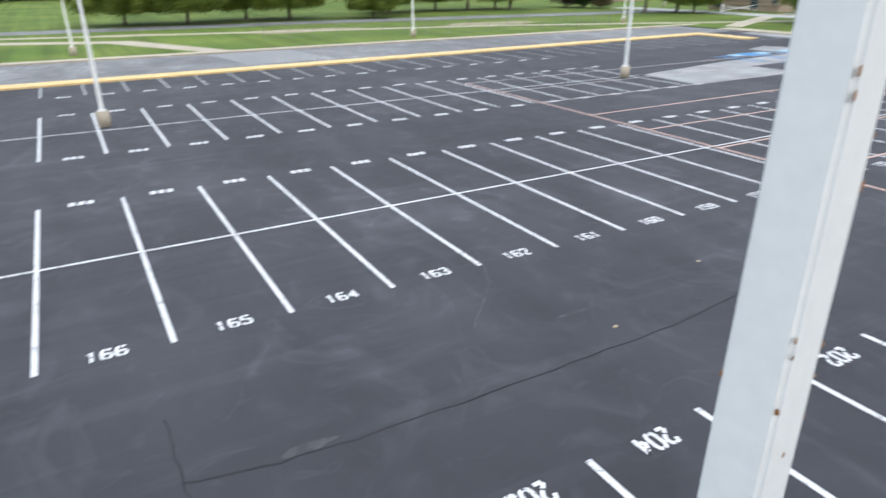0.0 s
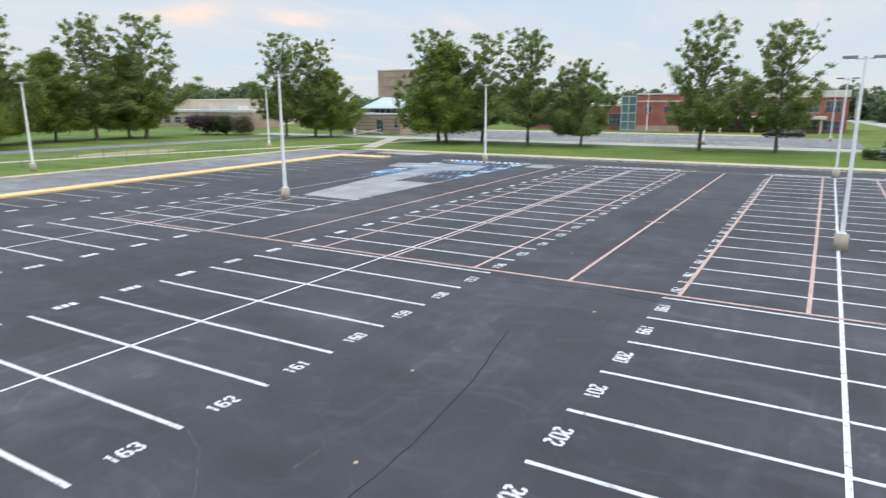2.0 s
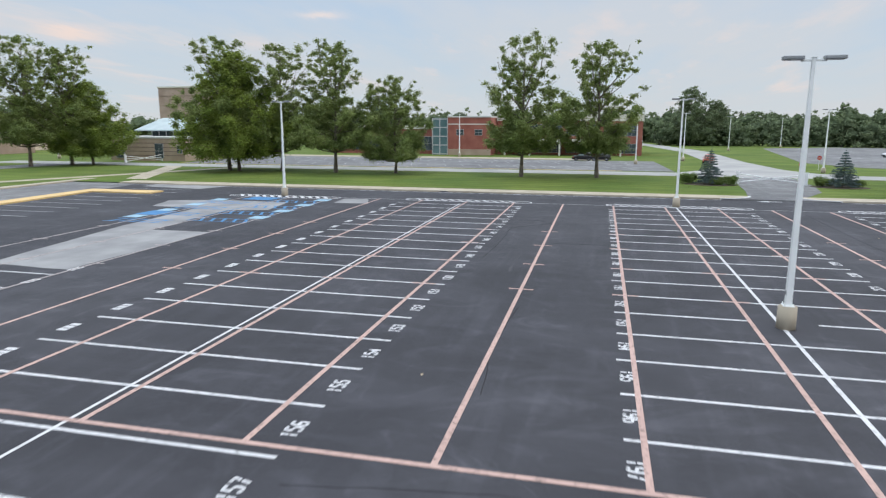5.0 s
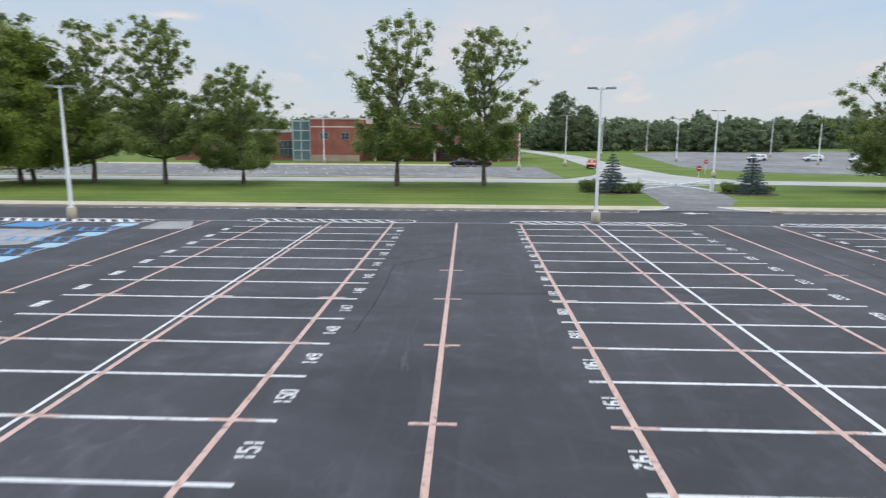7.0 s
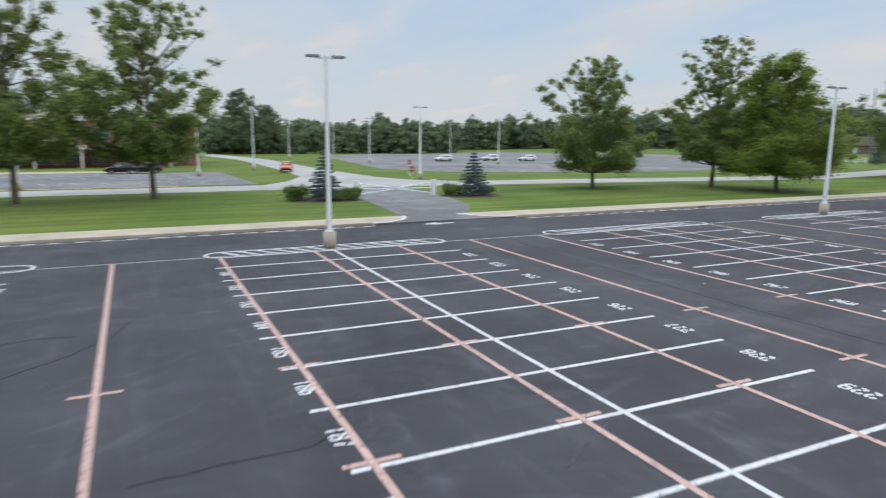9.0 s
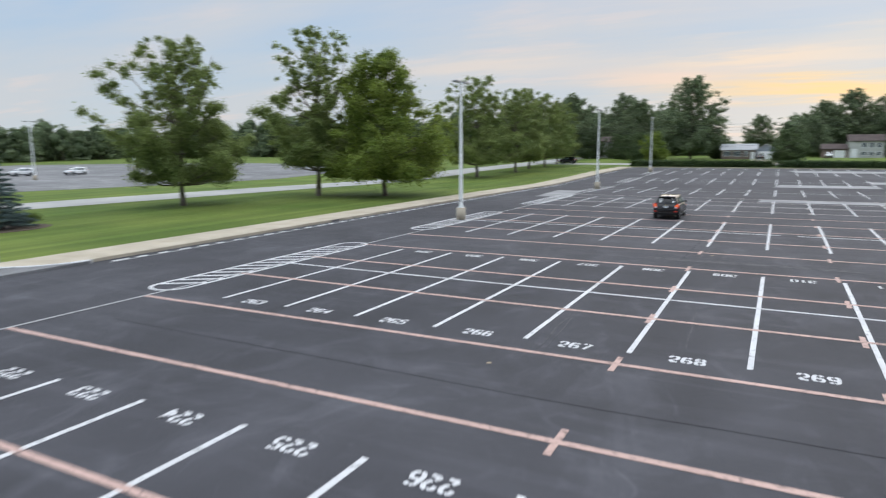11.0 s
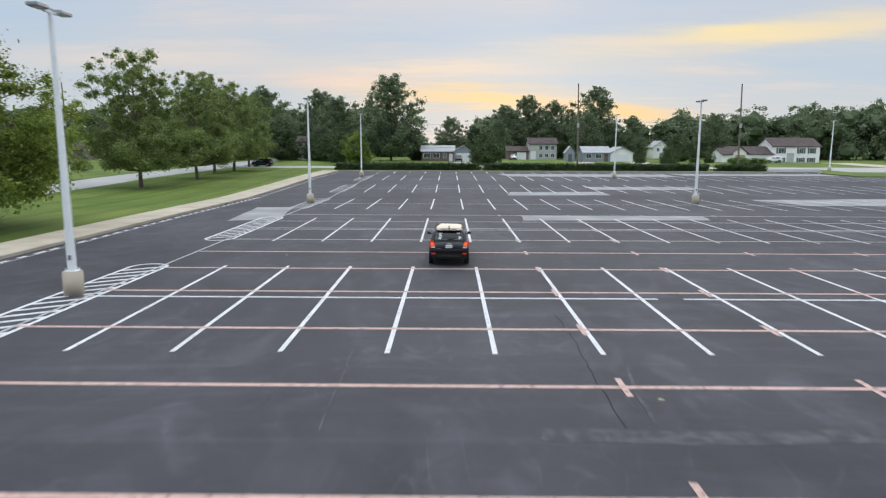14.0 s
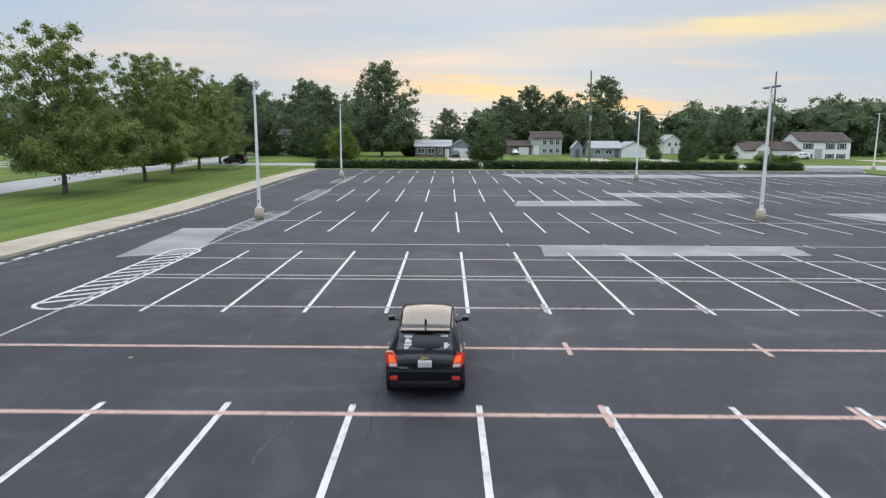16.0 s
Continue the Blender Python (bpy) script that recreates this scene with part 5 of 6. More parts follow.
for i, (x, y, s_) in enumerate(((-1.6, -163.2, 1.5), (-4.4, -163.6, 1.2), (-6.6, -163.0, 1.4))):
    copy_thing(shrub, pose(x, y, rise(y) + 0.1, 0, 0, i * 110) @ Matrix.Scale(s_, 4))
for cx, cy in ((99.5, -6.0), (99.2, -20.4)):
    tagged(slab("mulch_bed", [(cx + 2.3 * math.cos(a), cy + 3.2 * math.sin(a)) for a in np.linspace(0, 6.283, 20, endpoint=False)], 0.125, MULCH, thick=0.05), "dark mulch bed under spruce and shrubs", "flower bed", kind="structure")


def hedge(x0, x1, y, h, leaves, seed):
    r = np.random.default_rng(seed)
    root = tagged(new("hedge"), "long clipped dark green hedge at the lot's end", "hedge", "hedges")
    clumps = []
    n = int(abs(x1 - x0) / 0.55)
    for i in range(n):
        x = x0 + (x1 - x0) * (i + 0.5) / n
        for z in (0.45, h - 0.5):
            for dy in (-0.45, 0.45):
                clumps.append((x + r.normal(0, 0.1), y + dy, rise(y) + z + r.normal(0, 0.06), 0.62))
    bm = bmesh.new()
    for i in range(0, n, 3):
        x = x0 + (x1 - x0) * (i + 0.5) / n
        tube(bm, [(x, y, rise(y) - 0.1), (x, y, rise(y) + h * 0.8)], [0.04, 0.02], 5)
    tagged(part("stems", bm, BARK, root), kind="stuff")
    c = new("foliage", leaf_mesh("foliage", clumps, leaves, 0.24, HEDGE, r))
    c.parent = root


hedge(84.0, 56.5, -141.5, 1.55, 30000, 1)
hedge(55.7, 13.2, -141.5, 1.55, 46000, 2)
hedge(11.6, 2.4, -141.5, 1.5, 10000, 3)
kerb_south = thing("kerb", pose(0, 0, 0), "pale kerb at the lot's far end", "kerb", kind="structure")
for i in range(16):
    bm = bmesh.new()
    box(bm, 86 - (i + 1) * 5.4 + 0.01, 86 - i * 5.4 - 0.01, -138.35, -138.0, rise(-138) - 0.1, rise(-138) + 0.16)
    part("kerb_stone", bm, CONCRETE, kerb_south)

# single trees among the houses
small = tree(31, 7.4, 3.5, 0.9, 12000, 0.30, MAPLE, "small round yellow-green tree in a front garden", "ball", group="garden trees")
deep = tree(32, 7.8, 4.1, 0.8, 18000, 0.28, DEEP_LEAF, "dark round tree standing in front of the houses", "ball", group="garden trees")
big = tree(33, 22.0, 8.5, 3.0, 42000, 0.46, HAZY_FAR_LEAF, "tall broad dark green tree behind the houses", "ball", group="garden trees")
made = set()
for ob0, x, y, turn, s_ in ((small, 83.0, -165, 90, 1.0), (deep, 54.0, -168, 0, 1.0), (deep, 13.0, -165, 30, 0.56), (deep, 14.8, -180, 200, 0.40), (deep, 1.5, -193, 20, 0.95), (deep, -3.2, -182.5, 50, 0.36), (deep, 0.4, -183, 150, 0.32), (deep, 89, -176, 60, 0.95), (deep, 70.5, -196, 30, 0.85),
                            (big, 78, -192, 0, 1.02), (big, 62, -238, 160, 0.62), (big, 44, -240, 100, 0.80), (big, 36, -242, 20, 0.95), (big, 27, -240, 240, 0.86), (big, 16, -226, 80, 1.02), (big, 47, -226, 10, 0.55), (big, 7, -218, 30, 0.60), (big, 21, -214, 90, 0.62),
                            (big, 93, -197, 20, 0.78), (big, 101, -214, 200, 0.92), (deep, 105.5, -191, 0, 1.0), (deep, 98.0, -190, 100, 0.9), (deep, 93.5, -184, 170, 0.85), (big, 111, -190, 240, 0.86), (big, -22, -228, 100, 0.66), (big, 128, -185, 10, 0.8), (big, 118, -205, 70, 0.85), (big, 262, -23, 0, 0.92), (big, 266, -32, 120, 0.72)):
    m = pose(x, y, rise(y) - 0.05, 0, 0, turn)
    ob = ob0 if ob0.name not in made else copy_thing(ob0, m)
    made.add(ob0.name)
    ob.matrix_basis = m @ Matrix.Scale(s_, 4)

# ---- gate ----
WHITE_METAL = material("white painted metal", (0.74, 0.75, 0.76), (0.80, 0.80, 0.80), scale=2, rough=0.45, fine=0.04)
RED = material("red sign face", (0.45, 0.03, 0.03), (0.50, 0.05, 0.04), scale=2, rough=0.5)


def bar(bm, a, b, r):
    tube(bm, [a, b], [r, r], 8)


gate = thing("swing_gate", pose(101.2, -13.3, 0.11, 0, 0, -5), "closed white two-leaf pipe gate across the driveway", "gate")
for s_ in (-1, 1):
    bm = bmesh.new()
    box(bm, -0.14, 0.14, s_ * 3.85 - 0.2, s_ * 3.85 + 0.2, -0.1, 1.55, 0.02)
    part("post", bm, WHITE_METAL, gate)
    bm = bmesh.new()
    bar(bm, (0, s_ * 3.7, 1.25), (0, s_ * 0.1, 0.78), 0.06)
    bar(bm, (0, s_ * 3.7, 0.22), (0, s_ * 0.1, 0.68), 0.06)
    bar(bm, (0, s_ * 3.7, 0.75), (0, s_ * 0.1, 0.72), 0.05)
    bar(bm, (0, s_ * 3.7, 0.2), (0, s_ * 3.7, 1.3), 0.045)
    part("leaf", bm, WHITE_METAL, gate)

copy_thing(gate, pose(122.5, 93.0, 0.11, 0, 0, 70))


def road_sign(x, y, label):
    root = thing("road_sign", pose(x, y, rise(y) + 0.1, 0, 0, 90), label, "sign")
    bm = bmesh.new()
    bar(bm, (0, 0, -0.1), (0, 0, 2.3), 0.03)
    part("post", bm, STEEL, root)
    bm = bmesh.new()
    bmesh.ops.create_cone(bm, cap_ends=True, segments=24, radius1=0.34, radius2=0.34, depth=0.02, matrix=Matrix.Translation((0, 0.045, 2.0)) @ Matrix.Rotation(radians(90), 4, "X"))
    face = part("face", bm, RED, root)
    bm = bmesh.new()
    box(bm, -0.24, 0.24, 0.056, 0.062, 1.95, 2.05)
    part("bar", bm, WHITE_METAL, face)


road_sign(112.0, -19.5, "round red no-entry sign on a thin post")
road_sign(132.0, -27.5, "round red sign on a thin post at the road")

# ---- chain-link fence and shrubs by the annex ----
field_fence = thing("chain_link_fence", pose(0, 0, 0), "grey chain-link fence along the ball field", "fence")
fence_line = [(72.0, 76.6), (48.8, 79.0), (22.0, 83.5)]
for (xa, ya), (xb, yb) in zip(fence_line, fence_line[1:]):
    n = round(math.hypot(xb - xa, yb - ya) / 3.0)
    for i in range(n + (xb == 22.0)):
        bm = bmesh.new()
        bar(bm, (xa + (xb - xa) * i / n, ya + (yb - ya) * i / n, 0.0), (xa + (xb - xa) * i / n, ya + (yb - ya) * i / n, 1.95), 0.035)
        part("post", bm, FENCE_GREY, field_fence)
    bm = bmesh.new()
    bar(bm, (xa, ya, 1.93), (xb, yb, 1.93), 0.025)
    part("rail", bm, FENCE_GREY, field_fence)
bm = bmesh.new()
for (xa, ya), (xb, yb) in zip(fence_line, fence_line[1:]):
    n = round(math.hypot(xb - xa, yb - ya) / 0.22)
    for i in range(n):
        for d in (-1, 1):
            a, b = (i + 0.0) / n, min(1.0, max(0.0, (i + d * 8) / n))
            tube(bm, [(xa + (xb - xa) * a, ya + (yb - ya) * a, 0.12), (xa + (xb - xa) * b, ya + (yb - ya) * b, 1.9)], [0.004, 0.004], 3)
tagged(part("mesh", bm, FENCE_GREY, field_fence), kind="stuff")
for x, y, rx, h, seed, label, mat in ((105.7, 127.8, 3.4, 5.6, 41, "large purple-brown rounded shrub by the annex", PURPLE_LEAF), (107.6, 123.6, 1.5, 5.4, 42, "narrow dark green shrub by the annex", HEDGE), (109.3, 119.6, 2.2, 5.0, 43, "tan-brown rounded shrub by the annex", TAN_LEAF)):
    ob = bush(seed, rx, rx, h, 9000, label, mat, 0.34, group="shrubs by the annex")
    ob.matrix_basis = pose(x, y, 0.08)

# ---- utility poles and wires ----
WOOD = material("weathered timber pole", (0.16, 0.125, 0.095), (0.22, 0.18, 0.145), scale=1.0, rough=0.9, fine=0.2, fine_scale=8)
WIRE = material("black cable", (0.03, 0.03, 0.03), (0.04, 0.04, 0.04), scale=3, rough=0.6)
for x in (137.0, 37.4, 6.2):
    y = -144.5
    root = thing("utility_pole", pose(x, y, rise(y)), "tall weathered timber utility pole behind the hedge", "utility pole", "utility poles")
    bm = bmesh.new()
    tube(bm, [(0, 0, -0.2), (0.1, 0, 8), (0.3, 0, 16.5)], [0.19, 0.16, 0.11], 10)
    part("pole", bm, WOOD, root, smooth=True)
    bm = bmesh.new()
    bmesh.ops.create_cone(bm, cap_ends=True, segments=12, radius1=0.22, radius2=0.22, depth=0.8, matrix=Matrix.Translation((0.15, 0.36, 8.6)))
    part("transformer", bm, FRAME, root)
wires = tagged(new("wires"), "thin black cables between utility poles", "cables", "", "stuff")
bm = bmesh.new()
for z, dy in ((9.6, 0.15), (9.0, -0.15), (8.4, 0.1), (5.2, 0.1)):
    for xa, xb in ((250, 137), (137, 37.4), (37.4, 6.2), (6.2, -110)):
        pts = [(xa + (xb - xa) * f, -144.5 + dy, rise(-144.5) + z - 1.2 * abs(xa - xb) / 100 * 4 * f * (1 - f)) for f in np.linspace(0, 1, 13)]
        tube(bm, pts, [0.018] * 13, 4)
part("cable", bm, WIRE, wires)

# ---- houses ----
SIDING = material("white siding", (0.84, 0.83, 0.81), (0.88, 0.87, 0.85), scale=0.7, rough=0.8, fine=0.05, fine_scale=6)
BROWN_BRICK = material("dark brown brick", (0.13, 0.095, 0.08), (0.19, 0.14, 0.115), scale=0.8, rough=0.9, fine=0.2, fine_scale=8)
GREY_ROOF = material("pale grey shingles", (0.34, 0.35, 0.36), (0.42, 0.42, 0.43), scale=0.8, rough=0.9, fine=0.15, fine_scale=9)
BROWN_ROOF = material("brown shingles", (0.060, 0.044, 0.041), (0.092, 0.068, 0.062), scale=0.8, rough=0.9, fine=0.2, fine_scale=9)
GREY_SIDING = material("weathered grey siding", (0.42, 0.42, 0.40), (0.50, 0.50, 0.48), scale=0.7, rough=0.8, fine=0.06, fine_scale=6)
BLUE_GREY = material("blue grey siding", (0.24, 0.27, 0.31), (0.30, 0.33, 0.37), scale=0.7, rough=0.8, fine=0.05)


def gable(bm, x0, x1, y0, y1, z, h, along="x", over=0.35, thick=0.18):
    if along == "x":
        ym = (y0 + y1) / 2
        prof = [(y0 - over, z - 0.05), (ym, z + h), (y1 + over, z - 0.05), (y1 + over, z - 0.05 - thick), (ym, z + h - thick), (y0 - over, z - 0.05 - thick)]
        ends = [[bm.verts.new((x, a, b)) for a, b in prof] for x in (x0 - over, x1 + over)]
    else:
        xm = (x0 + x1) / 2
        prof = [(x0 - over, z - 0.05), (xm, z + h), (x1 + over, z - 0.05), (x1 + over, z - 0.05 - thick), (xm, z + h - thick), (x0 - over, z - 0.05 - thick)]
        ends = [[bm.verts.new((a, y, b)) for a, b in prof] for y in (y0 - over, y1 + over)]
    n = len(prof)
    for i in range(n):
        bm.faces.new((ends[0][i], ends[0][(i + 1) % n], ends[1][(i + 1) % n], ends[1][i]))
    for e in ends:
        bm.faces.new(e[:3] + e[3:])
    bmesh.ops.recalc_face_normals(bm, faces=bm.faces)


def gable_wall(bm, x0, x1, y0, y1, z, h, along):
    """The triangular wall under a gable roof."""
    if along == "x":
        tri = [(y0, z), ((y0 + y1) / 2, z + h - 0.2), (y1, z)]
        a, b = [[bm.verts.new((x, p, q)) for p, q in tri] for x in (x0, x1)]
    else:
        tri = [(x0, z), ((x0 + x1) / 2, z + h - 0.2), (x1, z)]
        a, b = [[bm.verts.new((p, y, q)) for p, q in tri] for y in (y0, y1)]
    bm.faces.new(a)
    bm.faces.new(b)
    for i in range(3):
        bm.faces.new((a[i], a[(i + 1) % 3], b[(i + 1) % 3], b[i]))
    bmesh.ops.recalc_face_normals(bm, faces=bm.faces)


def house(x, y, label, wings, windows, doors, shutters=False):
    """wings: x0, x1, depth, height, roof height, ridge, wall and roof material; the front faces +y. windows and doors on the front: x, z0, z1, width."""
    root = thing("house", pose(x, y, rise(y)), label, "house")
    for x0, x1, d, h, rh, along, wm, rm in wings:
        bm = bmesh.new()
        box(bm, x0, x1, -d, 0, -0.4, h)
        gable_wall(bm, x0, x1, -d, 0, h, rh, along)
        part("wall", bm, wm, root)
        bm = bmesh.new()
        gable(bm, x0, x1, -d, 0, h, rh, along)
        part("roof", bm, rm, root)
    for wx, z0, z1, w in windows:
        f = block("window", root, wx - w / 2, wx + w / 2, -0.05, 0.07, z0, z1, WHITE_METAL)
        if shutters:
            for sgn in (-1, 1):
                block("shutter", f, wx + sgn * (w / 2 + 0.24) - 0.2, wx + sgn * (w / 2 + 0.24) + 0.2, -0.02, 0.06, z0, z1, DARK)
        block("pane", f, wx - w / 2 + 0.08, wx - 0.03, 0.03, 0.085, z0 + 0.08, z1 - 0.08, GLASS)
        block("pane", f, wx + 0.03, wx + w / 2 - 0.08, 0.03, 0.085, z0 + 0.08, z1 - 0.08, GLASS)
    for dx, w, hh, dm in doors:
        block("door", root, dx - w / 2, dx + w / 2, -0.05, 0.08, 0, hh, dm)
    return root


house(63.2, -187, "low brick ranch house with pale grey roof and white garage", [(-2, 6.4, 8, 2.7, 1.5, "x", BROWN_BRICK, GREY_ROOF), (-6.6, -2.02, 9, 2.7, 1.5, "y", BLUE_GREY, GREY_ROOF)],
      [(5.0, 0.9, 2.2, 1.8), (2.6, 0.9, 2.2, 1.8), (0.4, 0.9, 2.2, 0.9)], [(-4.3, 3.4, 2.2, WHITE_METAL), (-1.2, 0.95, 2.05, WHITE_METAL)])
house(34.2, -215, "two-storey grey siding house with brown roof and low garage", [(-4.2, 4.2, 8, 4.9, 1.8, "x", GREY_SIDING, BROWN_ROOF), (4.22, 10.8, 8, 2.7, 1.4, "x", BROWN_BRICK, BROWN_ROOF)],
      [(-3.0, 2.9, 4.3, 1.1), (-1.2, 2.9, 4.3, 1.1), (0.6, 2.9, 4.3, 1.1), (-3.0, 0.7, 1.9, 1.1), (-1.2, 0.7, 1.9, 1.1), (0.6, 0.7, 1.9, 1.1)], [(2.9, 1.6, 2.6, WHITE_METAL), (6.4, 2.8, 2.2, WHITE_METAL)])
house(21.0, -190, "grey roofed house with white gabled garage", [(-1.1, 6.0, 8, 2.5, 1.6, "x", BLUE_GREY, GREY_ROOF), (-7.0, -1.12, 9, 2.4, 1.6, "y", SIDING, GREY_ROOF)], [(2, 0.9, 2.1, 1.6), (4.6, 0.9, 2.1, 1.4)], [(-4.0, 3.8, 2.0, WHITE_METAL), (0, 1.0, 2.1, BROWN_BRICK)])
house(-27.3, -187, "large white two-storey house with brown roof and black shutters", [(-6, 6, 9, 4.3, 2.2, "x", SIDING, BROWN_ROOF), (6.02, 12.4, 8, 2.3, 1.9, "x", SIDING, BROWN_ROOF), (12.42, 16.6, 9, 2.3, 1.9, "y", SIDING, BROWN_ROOF), (16.62, 19.0, 8, 2.2, 1.6, "x", SIDING, BROWN_ROOF)],
      [(4.0, 2.4, 3.8, 1.5), (-1.2, 2.4, 3.8, 1.2), (-3.9, 2.4, 3.8, 1.2), (4.0, 0.2, 1.35, 1.5), (-1.2, 0.2, 1.35, 1.2), (-3.9, 0.2, 1.35, 1.2)], [(1.5, 1.8, 2.5, FRAME), (9.2, 4.4, 2.1, WHITE_METAL), (14.5, 2.4, 2.0, TAN)], True)
house(102.6, -200, "two-storey house with pale upper wall among dark trees", [(-3.0, 4.2, 9, 5.2, 1.5, "x", GREY_SIDING, BROWN_ROOF)], [(-1.8, 3.1, 4.4, 1.0), (2.6, 3.1, 4.4, 1.0), (-1.8, 0.8, 2.2, 1.0), (2.6, 0.8, 2.2, 1.0)], [(0.5, 1, 2.2, WHITE_METAL)])
house(-9.4, -240, "white house gable among dark trees", [(-2.6, 2.6, 8, 3.9, 2.2, "y", SIDING, GREY_ROOF)], [(-1.0, 2.4, 3.6, 0.9), (1.0, 2.4, 3.6, 0.9)], [(0, 1, 2.0, FRAME)])
shed = thing("shed", pose(30.5, -190, rise(-190)), "small dark blue-grey shed with steep roof", "shed")
bm = bmesh.new()
box(bm, -1.2, 1.2, -2.8, 0, -0.3, 2.4)
gable_wall(bm, -1.2, 1.2, -2.8, 0, 2.4, 1.7, "y")
part("wall", bm, BLUE_GREY, shed)
bm = bmesh.new()
gable(bm, -1.2, 1.2, -2.8, 0, 2.4, 1.7, "y", 0.2, 0.12)
part("roof", bm, GREY_ROOF, shed)
block("door", shed, -0.5, 0.5, -0.05, 0.05, 0, 2.0, DARK)

house(168.0, -188, "low brown house with broad grey roof beyond the road", [(-9, 9, 9, 2.8, 2.6, "x", BROWN_BRICK, BROWN_ROOF)], [(-5, 0.9, 2.2, 1.6), (4, 0.9, 2.2, 2.0)], [(0, 1, 2.1, WHITE_METAL)])
copy_thing(sp, pose(127.0, -131, rise(-131) + 0.1, 0, 0, 40))
fence = thing("fence", pose(129.5, -131.5, rise(-131.5) + 0.1), "white two-rail garden fence beside the road", "fence")
for i in range(4):
    bm = bmesh.new()
    box(bm, -0.08 + i * 2.2, 0.08 + i * 2.2, -0.08, 0.08, -0.1, 1.3, 0.01)
    part("post", bm, WHITE_METAL, fence)
for z in (0.45, 0.8, 1.15):
    bm = bmesh.new()
    box(bm, 0, 6.6, -0.03, 0.03, z - 0.08, z + 0.08)
    part("rail", bm, WHITE_METAL, fence)


# ---- cars ----
BLACK_PAINT = material("glossy black car paint", (0.004, 0.004, 0.005), (0.006, 0.006, 0.007), scale=1.5, rough=0.10, coat=0.0, specular=0.55)
RED_PAINT = material("orange red car paint", (0.55, 0.10, 0.05), (0.60, 0.13, 0.06), scale=1, rough=0.3, coat=0.5)
WHITE_PAINT = material("white car paint", (0.68, 0.69, 0.70), (0.74, 0.74, 0.74), scale=1, rough=0.3, coat=0.6)
CLAD = material("dark grey plastic trim", (0.006, 0.006, 0.0065), (0.009, 0.009, 0.0095), scale=6, rough=0.6, fine=0.1, specular=0.3)
LIP = material("dark satin trim", (0.016, 0.016, 0.017), (0.022, 0.022, 0.023), scale=6, rough=0.4)
TYRE = material("black rubber tyre", (0.015, 0.015, 0.016), (0.024, 0.024, 0.025), scale=9, rough=0.85)
ALLOY = material("silver alloy", (0.55, 0.55, 0.56), (0.62, 0.62, 0.62), scale=5, rough=0.35, metal=0.6)
CAR_GLASS = material("tinted car glass", (0.010, 0.012, 0.013), (0.016, 0.018, 0.019), scale=2, rough=0.05, coat=0.5)
CLEAR_GLASS = material("pale green car glass", (0.10, 0.15, 0.145), (0.13, 0.18, 0.17), scale=1, rough=0.06, coat=0.5)
TAIL = material("red tail lamp plastic", (0.55, 0.025, 0.015), (0.62, 0.05, 0.025), scale=6, rough=0.2, coat=0.5)
LIT = material("glowing amber red tail lamp", (0.80, 0.12, 0.03), (0.85, 0.18, 0.04), scale=6, rough=0.2, coat=0.4)
LIT.node_tree.nodes["Principled BSDF"].inputs["Emission Color"].default_value = (1.0, 0.13, 0.03, 1)
LIT.node_tree.nodes["Principled BSDF"].inputs["Emission Strength"].default_value = 0.55
AMBER = material("amber lamp plastic", (0.80, 0.15, 0.03), (0.85, 0.20, 0.04), scale=6, rough=0.2, coat=0.4)
CHROME = material("pale chrome", (0.70, 0.69, 0.66), (0.76, 0.75, 0.73), scale=4, rough=0.2, metal=0.8)
GOLD = material("gold coloured badge", (0.60, 0.46, 0.18), (0.66, 0.52, 0.24), scale=6, rough=0.3, metal=0.5)
PLATE = material("white plate", (0.70, 0.70, 0.70), (0.76, 0.75, 0.74), scale=3, rough=0.4)
PLATE_INK = material("dull blue plate marks", (0.34, 0.36, 0.44), (0.42, 0.44, 0.50), scale=3, rough=0.6)


def loft(bm, sections):
    """Sections: x and a half profile of (y, z) from low to the top middle, mirrored."""
    rings = []
    for x, prof in sections:
        pts = [(-y, z) for y, z in prof[::-1] if y > 1e-6] if prof[-1][0] > 1e-6 else [(-y, z) for y, z in prof[-2::-1]]
        ring = [bm.verts.new((x, y, z)) for y, z in prof] + [bm.verts.new((x, y, z)) for y, z in pts if abs(y) > 1e-6]
        rings.append(ring)
    for a, b in zip(rings, rings[1:]):
        n = len(a)
        for i in range(n):
            bm.faces.new((a[i], a[(i + 1) % n], b[(i + 1) % n], b[i]))
    bm.faces.new(rings[0])
    bm.faces.new(rings[-1])
    bmesh.ops.recalc_face_normals(bm, faces=bm.faces)


def body_profile(w, b, t):
    return [(0.0, b), (w * 0.86, b), (w * 0.97, b + 0.08), (w, b + 0.24), (w, t - 0.30), (w * 0.985, t - 0.14), (w * 0.95, t - 0.05), (w * 0.86, t - 0.005), (w * 0.5, t + 0.03), (0.0, t + 0.045)]


def cabin_profile(wb, wr, belt, roof):
    return [(0.0, belt - 0.12), (wb, belt - 0.10), (wb * 0.99, belt + 0.02), (wr + 0.055, roof - 0.17), (wr + 0.015, roof - 0.06), (wr - 0.03, roof - 0.012), (wr * 0.55, roof + 0.004), (0.0, roof + 0.008)]


def panel(bm, pts, thick):
    a = [bm.verts.new(p) for p in pts]
    n = (Vector(pts[1]) - Vector(pts[0])).cross(Vector(pts[2]) - Vector(pts[0])).normalized()
    b = [bm.verts.new(Vector(p) - n * thick) for p in pts]
    k = len(pts)
    bm.faces.new(a)
    bm.faces.new(b[::-1])
    for i in range(k):
        bm.faces.new((a[i], b[i], b[(i + 1) % k], a[(i + 1) % k]))
    bmesh.ops.recalc_face_normals(bm, faces=bm.faces)


